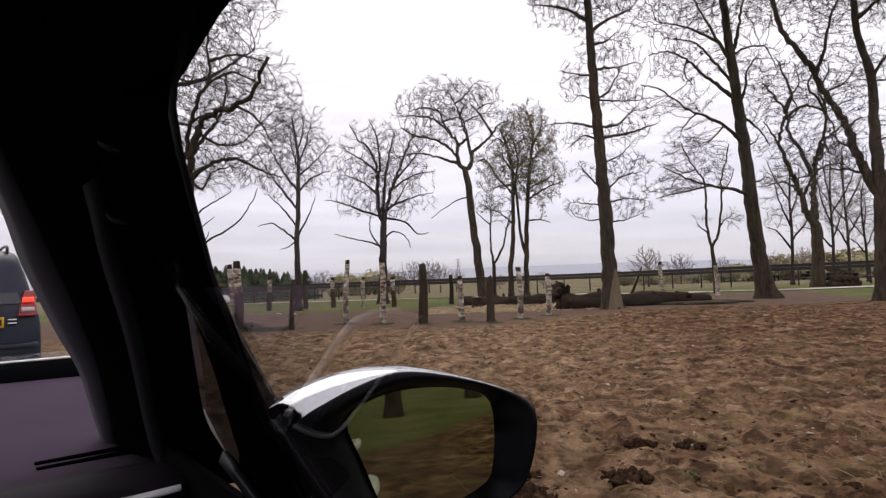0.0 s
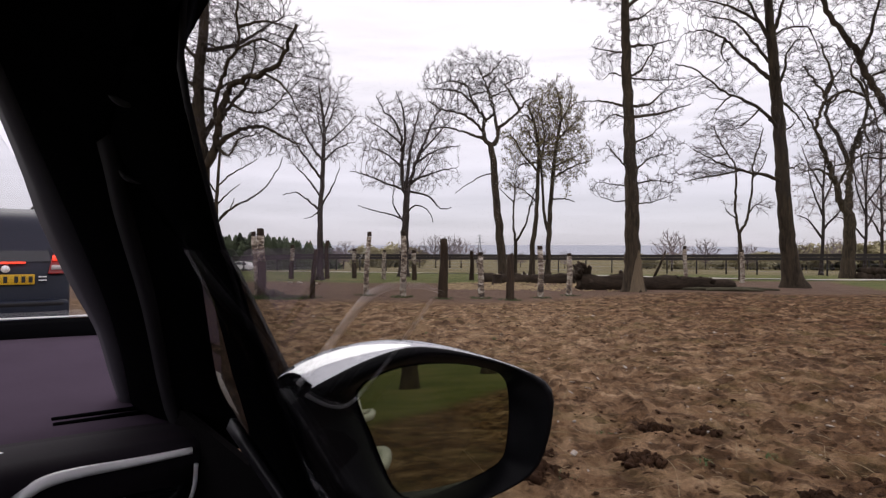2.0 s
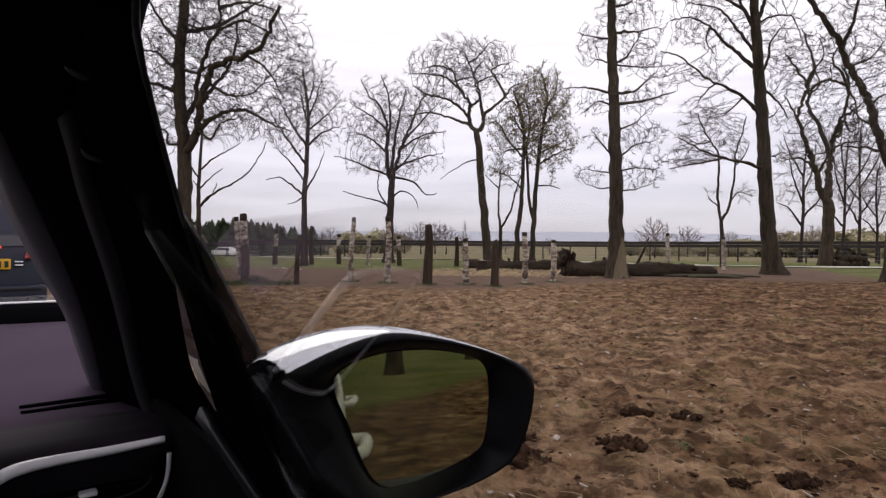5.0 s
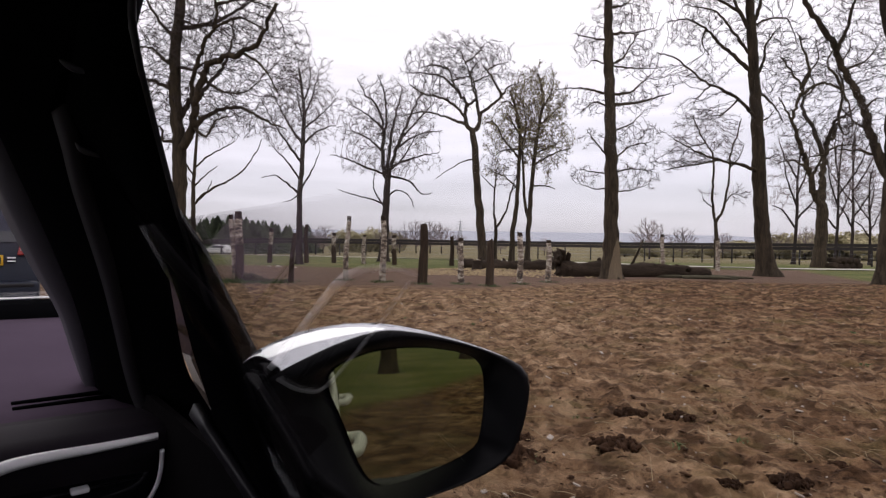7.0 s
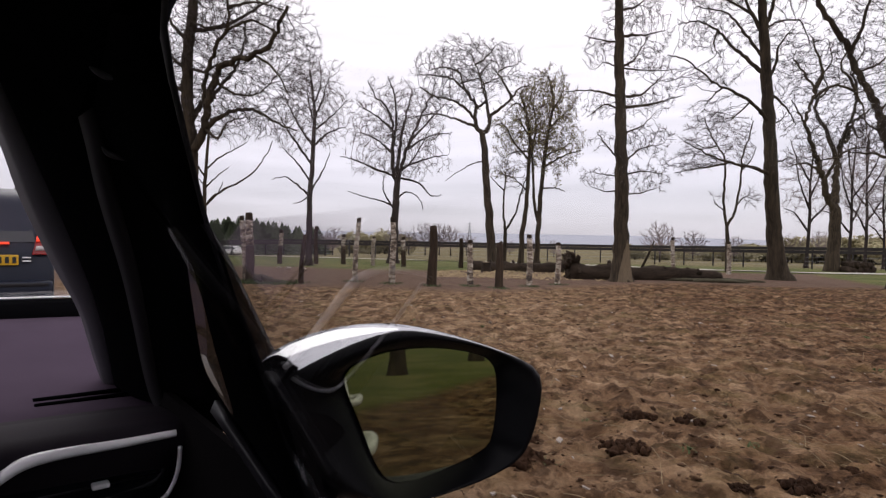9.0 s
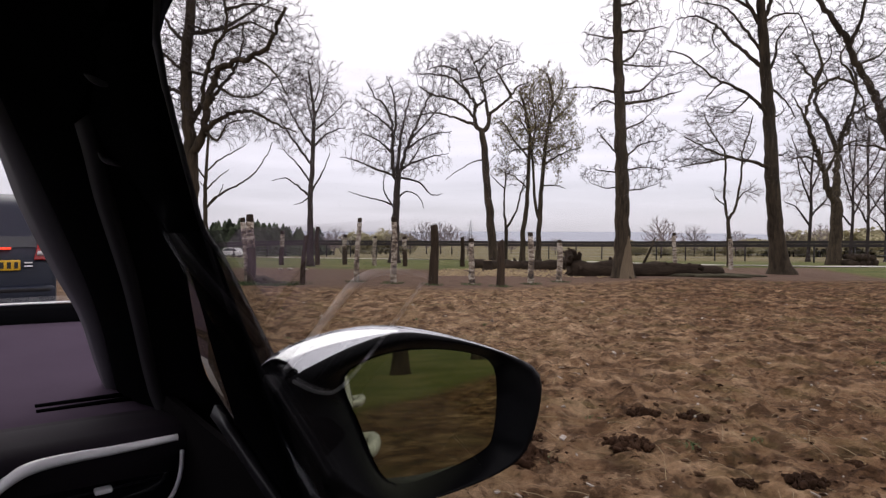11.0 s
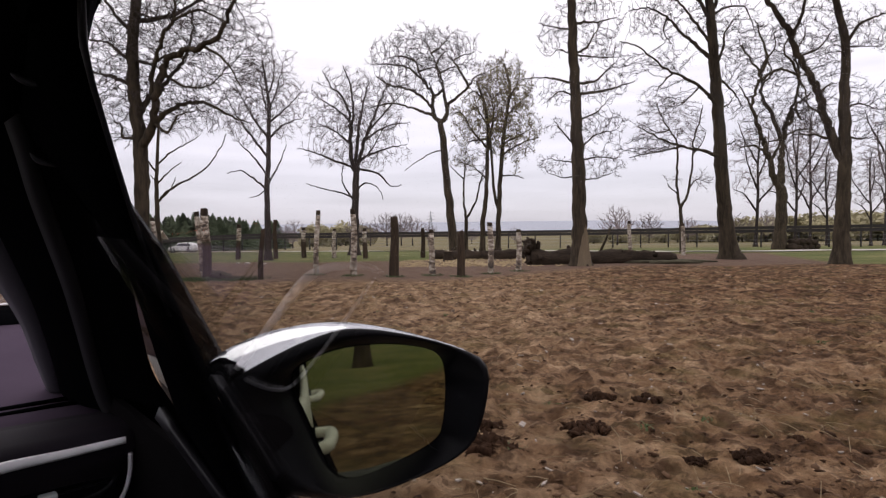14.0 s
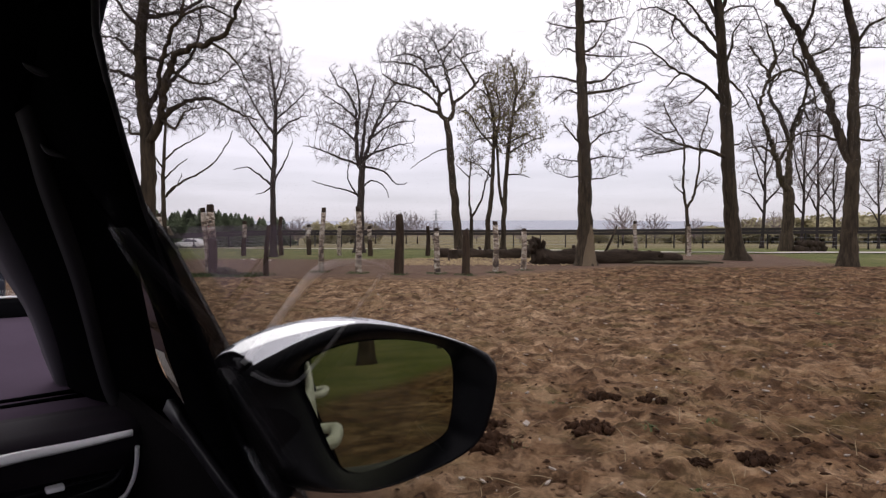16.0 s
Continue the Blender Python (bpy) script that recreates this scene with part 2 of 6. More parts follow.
def birch_material():
    m = bpy.data.materials.new("birch_bark")
    m.use_nodes = True
    n, l = m.node_tree.nodes, m.node_tree.links
    b = n["Principled BSDF"]
    b.inputs["Roughness"].default_value = 0.85
    co, info = n.new("ShaderNodeTexCoord"), n.new("ShaderNodeObjectInfo")
    mp = n.new("ShaderNodeMapping")
    mp.inputs["Scale"].default_value = (3.0, 3.0, 7.0)
    shift = n.new("ShaderNodeVectorMath")
    shift.operation = "SCALE"
    l.new(info.outputs["Random"], shift.inputs["Scale"])
    shift.inputs[0].default_value = (31.0, 17.0, 23.0)
    l.new(co.outputs["Object"], mp.inputs[0])
    l.new(shift.outputs[0], mp.inputs["Location"])
    big, fine = n.new("ShaderNodeTexNoise"), n.new("ShaderNodeTexNoise")
    big.inputs["Scale"].default_value, big.inputs["Detail"].default_value, big.inputs["Roughness"].default_value = 1.5, 5.0, 0.65
    fine.inputs["Scale"].default_value, fine.inputs["Detail"].default_value = 9.0, 4.0
    l.new(mp.outputs[0], big.inputs["Vector"])
    l.new(mp.outputs[0], fine.inputs["Vector"])
    ramp = n.new("ShaderNodeValToRGB")
    e = ramp.color_ramp.elements
    e[0].position, e[0].color = 0.40, (0.035, 0.028, 0.024, 1)
    e[1].position, e[1].color = 0.62, (0.50, 0.46, 0.40, 1)
    e2 = ramp.color_ramp.elements.new(0.48)
    e2.color = (0.16, 0.115, 0.08, 1)
    e3 = ramp.color_ramp.elements.new(0.53)
    e3.color = (0.36, 0.31, 0.25, 1)
    mix = n.new("ShaderNodeMix")
    mix.data_type = "FLOAT"
    mix.inputs["Factor"].default_value = 0.3
    l.new(big.outputs["Fac"], mix.inputs[2])
    l.new(fine.outputs["Fac"], mix.inputs[3])
    l.new(mix.outputs[0], ramp.inputs[0])
    l.new(ramp.outputs[0], b.inputs["Base Color"])
    bp = n.new("ShaderNodeBump")
    bp.inputs["Strength"].default_value, bp.inputs["Distance"].default_value = 0.7, 0.015
    l.new(mix.outputs[0], bp.inputs["Height"])
    l.new(bp.outputs[0], b.inputs["Normal"])
    return m


BIRCH = birch_material()


def ground_material():
    """Churned soil, smooth trodden earth and grass, shared out by two cover maps on the sheet."""
    m = bpy.data.materials.new("churned_soil_and_grass")
    m.use_nodes = True
    n, l = m.node_tree.nodes, m.node_tree.links
    b = n["Principled BSDF"]
    b.inputs["Roughness"].default_value, b.inputs["Specular IOR Level"].default_value = 0.95, 0.10
    co = n.new("ShaderNodeTexCoord")

    def noise_tex(scale, detail, rough=0.55):
        t = n.new("ShaderNodeTexNoise")
        t.inputs["Scale"].default_value, t.inputs["Detail"].default_value, t.inputs["Roughness"].default_value = scale, detail, rough
        l.new(co.outputs["Object"], t.inputs["Vector"])
        return t.outputs["Fac"]

    def ramp(src, *stops):
        r = n.new("ShaderNodeValToRGB")
        e = r.color_ramp.elements
        while len(e) < len(stops):
            e.new(0.5)
        for el, (p, c) in zip(e, stops):
            el.position, el.color = p, (*c, 1)
        l.new(src, r.inputs[0])
        return r.outputs[0]

    def mixed(fac, a, c, kind="MIX"):
        x = n.new("ShaderNodeMix")
        x.data_type, x.blend_type = "RGBA", kind
        if isinstance(fac, float):
            x.inputs["Factor"].default_value = fac
        else:
            l.new(fac, x.inputs["Factor"])
        l.new(a, x.inputs[6])
        l.new(c, x.inputs[7])
        return x.outputs[2]

    def cover(name):
        a = n.new("ShaderNodeAttribute")
        a.attribute_name = name
        return a.outputs["Fac"]

    patches, grain, mott = noise_tex(1.0, 5.0, 0.6), noise_tex(38.0, 8.0, 0.72), noise_tex(3.4, 10.0, 0.66)
    soil = ramp(mott, (0.36, (0.046, 0.024, 0.012)), (0.46, (0.108, 0.062, 0.033)), (0.55, (0.172, 0.108, 0.061)), (0.67, (0.290, 0.202, 0.130)))
    wet = ramp(mott, (0.36, (0.032, 0.016, 0.008)), (0.50, (0.085, 0.045, 0.024)), (0.66, (0.160, 0.093, 0.050)))
    soil = mixed(ramp(patches, (0.38, (0, 0, 0)), (0.60, (1, 1, 1))), wet, soil)
    crumbs = ramp(grain, (0.28, (0.52, 0.50, 0.48)), (0.72, (1.42, 1.40, 1.37)))
    soil = mixed(0.85, soil, crumbs, "MULTIPLY")
    blot = ramp(noise_tex(4.6, 10.0, 0.72), (0.44, (0.34, 0.29, 0.265)), (0.485, (0.95, 0.92, 0.90)), (0.60, (1.36, 1.35, 1.33)))
    soil = mixed(0.9, soil, blot, "MULTIPLY")
    sprout = ramp(noise_tex(1.3, 8.0, 0.68), (0.50, (0, 0, 0)), (0.68, (0.50, 0.50, 0.50)))
    green = ramp(grain, (0.3, (0.075, 0.058, 0.021)), (0.7, (0.175, 0.136, 0.056)))
    soil = mixed(sprout, soil, green)
    dry = ramp(mott, (0.36, (0.086, 0.050, 0.027)), (0.47, (0.170, 0.108, 0.063)), (0.62, (0.292, 0.205, 0.132)))
    dry = mixed(0.8, dry, crumbs, "MULTIPLY")
    dry = mixed(0.75, dry, blot, "MULTIPLY")
    dry = mixed(sprout, dry, green)
    soil = mixed(cover("dry"), soil, dry)
    path = ramp(noise_tex(2.0, 6.0), (0.3, (0.094, 0.058, 0.040)), (0.7, (0.138, 0.092, 0.067)))
    path = mixed(0.5, path, crumbs, "MULTIPLY")
    soil = mixed(cover("path"), soil, path)
    turf = ramp(noise_tex(0.35, 7.0, 0.7), (0.3, (0.058, 0.072, 0.020)), (0.5, (0.096, 0.106, 0.032)), (0.72, (0.180, 0.155, 0.068)))
    turf = mixed(0.6, turf, ramp(noise_tex(14.0, 6.0, 0.7), (0.3, (0.7, 0.7, 0.7)), (0.7, (1.2, 1.2, 1.2))), "MULTIPLY")
    hay = ramp(noise_tex(0.22, 7.0, 0.7), (0.3, (0.100, 0.090, 0.040)), (0.5, (0.145, 0.121, 0.063)), (0.72, (0.200, 0.157, 0.089)))
    turf = mixed(cover("hay"), turf, hay)
    l.new(mixed(cover("turf"), soil, turf), b.inputs["Base Color"])
    bp = n.new("ShaderNodeBump")
    bp.inputs["Strength"].default_value, bp.inputs["Distance"].default_value = 0.9, 0.02
    relief = n.new("ShaderNodeMath")
    relief.operation = "MULTIPLY_ADD"
    relief.inputs[1].default_value = 2.2
    l.new(mott, relief.inputs[0])
    l.new(grain, relief.inputs[2])
    l.new(relief.outputs[0], bp.inputs["Height"])
    l.new(bp.outputs[0], b.inputs["Normal"])
    return m


GROUND = ground_material()


# ---------------------------------------------------------------- mesh helpers
class Shape:
    """Vertices and faces under way to one mesh."""

    def __init__(self):
        self.v, self.f = [], []

    def tube(self, points, radii, sides=6, cap=True):
        base, count = len(self.v), len(points)
        prev = None
        for i, p in enumerate(points):
            d = (points[min(i + 1, count - 1)] - points[max(i - 1, 0)]).normalized()
            if prev is None:
                a = d.cross(Vector((0, 1, 0.3)))
                a = a.normalized() if a.length > 1e-4 else Vector((1, 0, 0))
            else:
                a = (prev - d * prev.dot(d)).normalized()
            prev = a
            c = d.cross(a)
            r = radii[i]
            for k in range(sides):
                w = 2 * math.pi * k / sides
                self.v.append(p + (a * math.cos(w) + c * math.sin(w)) * r)
        for i in range(count - 1):
            for k in range(sides):
                k2 = (k + 1) % sides
                self.f.append((base + i * sides + k, base + i * sides + k2, base + (i + 1) * sides + k2, base + (i + 1) * sides + k))
        if cap:
            self.f.append(tuple(base + k for k in reversed(range(sides))))
            self.f.append(tuple(base + (count - 1) * sides + k for k in range(sides)))
        return self

    def box(self, x0, x1, y0, y1, z0, z1):
        b = len(self.v)
        self.v += [Vector((x, y, z)) for z in (z0, z1) for y in (y0, y1) for x in (x0, x1)]
        self.f += [tuple(b + i for i in q) for q in ((0, 2, 3, 1), (4, 5, 7, 6), (0, 1, 5, 4), (2, 6, 7, 3), (0, 4, 6, 2), (1, 3, 7, 5))]
        return self

    def loft(self, rings, closed=True, caps=True):
        """Skin between rings of the same number of points."""
        b, m = len(self.v), len(rings[0])
        for ring in rings:
            self.v += [Vector(p) for p in ring]
        for i in range(len(rings) - 1):
            for k in range(m if closed else m - 1):
                k2 = (k + 1) % m
                self.f.append((b + i * m + k, b + i * m + k2, b + (i + 1) * m + k2, b + (i + 1) * m + k))
        if caps and closed:
            self.f.append(tuple(b + k for k in reversed(range(m))))
            self.f.append(tuple(b + (len(rings) - 1) * m + k for k in range(m)))
        return self

    def mesh(self, name, mat, smooth=True):
        me = bpy.data.meshes.new(name)
        me.from_pydata(self.v, [], self.f)
        me.materials.append(mat)
        if smooth:
            me.shade_smooth()
        return me


def part(name, shape, mat, parent, label="", smooth=True, bevel=0.0):
    """One mesh object under a thing or a part."""
    ob = new(name, shape.mesh(name, mat, smooth) if isinstance(shape, Shape) else shape)
    ob.parent = parent
    if label:
        ob["label"] = label
    if bevel:
        mod = ob.modifiers.new("bevel", "BEVEL")
        mod.width, mod.segments, mod.limit_method = bevel, 3, "ANGLE"
    return ob


def thing(name, m, label, category, group="", kind=""):
    ob = new(name)
    ob.matrix_basis = m
    return tagged(ob, label, category, group, kind)


def curve_through(points, steps=6):
    """A smooth line through a few points."""
    pts = [Vector(p) for p in points]
    if len(pts) < 3:
        return [pts[0].lerp(pts[-1], i / steps) for i in range(steps + 1)]
    out = []
    for i in range(len(pts) - 1):
        p0, p1, p2, p3 = pts[max(i - 1, 0)], pts[i], pts[i + 1], pts[min(i + 2, len(pts) - 1)]
        for k in range(steps):
            t = k / steps
            out.append(0.5 * ((2 * p1) + (p2 - p0) * t + (2 * p0 - 5 * p1 + 4 * p2 - p3) * t * t + (3 * p1 - p0 - 3 * p2 + p3) * t ** 3))
    return out + [pts[-1]]


# ---------------------------------------------------------------- ground
def smooth(a, b, x):
    t = min(max((x - a) / (b - a), 0.0), 1.0)
    return t * t * (3 - 2 * t)


def fall(x, y):
    """The lie of the land: level round the cars, then a long gentle fall."""
    slope = 0.020 + 0.0065 * smooth(-22, -42, x)
    d = y - 16.0
    if d <= -3:
        return 0.0
    if d < 3:
        return -slope * (d + 3) ** 2 / 12
    return -slope * min(d, 150.0)


def churn(x, y):
    """How broken the soil is, 0 to 1."""
    edge = 14.2 + 5.5 * smooth(-1.0, 7.0, x) + 0.8 * noise.noise((x * 0.3, y * 0.3, 5))
    near = smooth(edge + 1.2, edge - 1.2, y)
    return near * smooth(-14, -9, x) * smooth(1.2, 1.8, x * 0.743 + y * 0.669)


def lumps(x, y):
    """Height of the trodden clods in churned soil."""
    a = noise.noise((x * 3.4, y * 3.4, 0.3))
    b = noise.noise((x * 8.5 + 7, y * 8.5, 2.3))
    c = noise.noise((x * 15 + 3, y * 15, 6.1))
    ridge = 1 - abs(noise.noise((x * 6.0, y * 6.0, 9.0))) * 2
    d = noise.noise((x * 33 + 9, y * 33, 1.7)) if y < 7 else 0.0
    return 0.036 * a + 0.034 * b + 0.027 * c + 0.011 * d + 0.030 * (ridge - 0.5)


def ground_z(x, y):
    c = churn(x, y)
    z = fall(x, y) + 0.05 * noise.noise((x * 0.25, y * 0.25, 1.0)) * smooth(2, 6, abs(y))
    return z + c * lumps(x, y) if c > 0 else z


def lines(fine0, fine1, step, far0, far1, growth):
    """Coordinates that are close between fine0 and fine1 and spread out beyond."""
    out = list(np.arange(fine0, fine1, step))
    s, x = step, fine1
    while x < far1:
        out.append(x)
        s *= growth
        x += s
    out.append(far1)
    s, x, low = step, fine0, []
    while x > far0:
        s *= growth
        x -= s
        low.append(max(x, far0))
    return low[::-1] + out


def build_ground():
    xs = lines(-6.5, 10.0, 0.065, -2500, 2500, 1.032)
    xs = [x for x in xs if not -1.6 <= x <= 5.0] + list(np.arange(-1.6, 5.0, 0.034))
    ys = lines(1.6, 14.0, 0.062, -400, 3200, 1.022)
    ys = [y for y in ys if not 1.6 <= y <= 6.2] + list(np.arange(1.6, 6.2, 0.030))
    xs, ys = sorted(xs), sorted(ys)
    nx, ny = len(xs), len(ys)
    verts, path, turf, hay, dry = [], [], [], [], []
    for y in ys:
        for x in xs:
            c = churn(x, y)
            lump = lumps(x, y) if c > 0 else 0.0
            verts.append((x, y, fall(x, y) + 0.05 * noise.noise((x * 0.25, y * 0.25, 1.0)) * smooth(2, 6, abs(y)) + c * lump))
            w = 1.6 * noise.noise((x * 0.16, y * 0.16, 3.0)) + 0.9 * noise.noise((x * 0.7, y * 0.7, 4.0))
            edge = 27.5 + 9 * smooth(2, 9, x) + w
            t = smooth(edge - 0.8, edge + 1.2, y)
            t = max(t, smooth(0.4, 1.0, (x - 12.9) / 1.6 + 0.25 * w - abs(y - 20.5) / 4.0))
            # grass across the track behind the cars, and along the track's far side
            back = x * 0.669 - y * 0.743
            side = x * 0.743 + y * 0.669
            t = max(t, smooth(7.2, 8.8, back - 1.5 * side + 0.5 * w))
            t = max(t, smooth(-5.0, -7.0, side + w))
            turf.append(t)
            dry.append(smooth(4.5, -1.5, x - 0.16 * y + 1.5 * w))
            hay.append(smooth(58, 70, y + 2 * w))
            path.append((1 - c) * (1 - t) * (1 - 0.75 * smooth(1.0, 3.0, back)))
    faces = [(j * nx + i, j * nx + i + 1, (j + 1) * nx + i + 1, (j + 1) * nx + i) for j in range(ny - 1) for i in range(nx - 1)]
    me = bpy.data.meshes.new("ground")
    me.from_pydata(verts, [], faces)
    me.materials.append(GROUND)
    me.shade_smooth()
    for name, values in (("path", path), ("turf", turf), ("hay", hay), ("dry", dry)):
        me.attributes.new(name, "FLOAT", "POINT").data.foreach_set("value", values)
    ob = new("ground", me)
    return tagged(ob, "churned brown soil running into trodden earth and grass", "ground", kind="structure")


build_ground()


def ribbon(points, width, lift):
    s = Shape()
    line = curve_through([(x, y, 0) for x, y in points], 14)
    left, right = [], []
    for i, p in enumerate(line):
        d = (line[min(i + 1, len(line) - 1)] - line[max(i - 1, 0)]).normalized()
        for side, row in ((-1, left), (1, right)):
            q = p + Vector((-d.y, d.x, 0)) * side * width / 2 * (1 + 0.15 * noise.noise((p.x * 0.3, p.y * 0.3, side)))
            row.append((q.x, q.y, fall(q.x, q.y) + 0.05 * noise.noise((q.x * 0.25, q.y * 0.25, 1.0)) + lift))
    s.loft([left, right], closed=False)
    s.loft([right, [(x, y, z - 0.3) for x, y, z in right]], closed=False)
    return s


road = new("road", ribbon([(-75, 100), (-45, 84), (-22, 63), (-8, 58), (8, 51), (17, 42), (30, 40), (60, 44)], 2.6, 0.06).mesh("road", GRAVEL))
tagged(road, "pale gravel road winding through the grass", "road", kind="structure")


# ---------------------------------------------------------------- trees
def turned(d, angle, spin):
    """d leaned over by angle, towards the side named by spin."""
    a = d.orthogonal().normalized()
    c = d.cross(a)
    return (d * math.cos(angle) + (a * math.cos(spin) + c * math.sin(spin)) * math.sin(angle)).normalized()


def scaled(shape, k):
    shape.v = [v * k for v in shape.v]
    return shape


def strewn(domes, spacing, rng, depth):
    """Points strewn through the crown's domes, denser towards the rind."""
    out = []
    for cx, cz, rx, rz in domes:
        ry = max(rx, rz) * depth if rz > rx * 0.4 else rx * depth * 0.7
        for _ in range(int(4.19 * rx * ry * rz / spacing ** 3)):
            d = Vector((rng.gauss(0, 1), rng.gauss(0, 1), rng.gauss(0, 1))).normalized() * rng.random() ** 0.46
            d *= 1 + 0.42 * noise.noise(d * 2.0 + Vector((cx * 0.1, cz * 0.1, 0)))
            out.append((cx + d.x * rx, d.y * ry, cz + d.z * rz))
    return np.array(out)


def grow(bones, goals, seed, step=5.0, gnarl=0.30, lift=0.10, keep=0.85, kill=1.8):
    """Branches that creep, step by step, towards the points strewn in the crown, and fork where these pull apart.
    bones: (point, direction, radius). Gives the ends and the thickness of every twig, and the tips with their headings."""
    rnd = np.random.RandomState(seed)
    where = np.array([tuple(b[0]) for b in bones])
    head = np.array([tuple(b[1]) for b in bones])
    parent = list(range(-1, -1 - len(bones), -1))
    tried = np.zeros(len(bones))
    gap = np.linalg.norm(goals[:, None, :] - where[None, :, :], axis=2)
    near, dist = gap.argmin(axis=1), gap.min(axis=1)
    alive = dist > step * kill
    for _ in range(70):
        ok = alive & (tried[near] < 3)
        if not ok.any():
            break
        pull = np.zeros_like(where)
        np.add.at(pull, near[ok], (goals[ok] - where[near[ok]]) / dist[ok][:, None])
        grown = np.unique(near[ok])
        tried[grown] += 1
        d = pull[grown]
        d /= np.linalg.norm(d, axis=1)[:, None] + 1e-9
        d += keep * head[grown] + rnd.normal(0, gnarl, d.shape)
        d[:, 2] += lift
        d /= np.linalg.norm(d, axis=1)[:, None] + 1e-9
        fresh = where[grown] + d * step * rnd.uniform(0.8, 1.2, (len(grown), 1))
        start = len(where)
        where, head = np.vstack([where, fresh]), np.vstack([head, d])
        tried = np.concatenate([tried, np.zeros(len(fresh))])
        parent += [int(i) for i in grown]
        live = np.nonzero(alive)[0]
        g = goals[live]
        gap = (g * g).sum(1)[:, None] - 2 * g @ fresh.T + (fresh * fresh).sum(1)[None, :]
        closer = gap.argmin(axis=1)
        least = np.sqrt(np.maximum(gap[np.arange(len(live)), closer], 0))
        better = least < dist[live]
        near[live[better]], dist[live[better]] = closer[better] + start, least[better]
        alive &= dist > step * kill
    load = np.zeros(len(where))
    for i in range(len(where) - 1, len(bones) - 1, -1):
        load[i] = max(load[i], 1.0)
        load[parent[i]] += load[i]
    return where, head, np.array(parent), load


def twig_mesh(name, mat, a, b, ra, rb, k):
    """Many thin three-sided twigs, from points a to points b, as one mesh."""
    d = b - a
    d /= np.linalg.norm(d, axis=1)[:, None] + 1e-9
    u = np.cross(d, np.array((0.31, 0.87, 0.38)))
    u /= np.linalg.norm(u, axis=1)[:, None] + 1e-9
    w = np.cross(d, u)
    rings = []
    for p, r in ((a, ra), (b, rb)):
        for c in range(3):
            t = 2.0944 * c
            rings.append(p + (u * math.cos(t) + w * math.sin(t)) * r[:, None])
    v = np.stack(rings, axis=1).reshape(-1, 3) * k
    base = (np.arange(len(a)) * 6)[:, None, None]
    f = (base + np.array([[(0, 1, 4, 3), (1, 2, 5, 4), (2, 0, 3, 5)]])).reshape(-1, 4)
    me = bpy.data.meshes.new(name)
    me.from_pydata(v.tolist(), [], f.tolist())
    me.materials.append(mat)
    return me


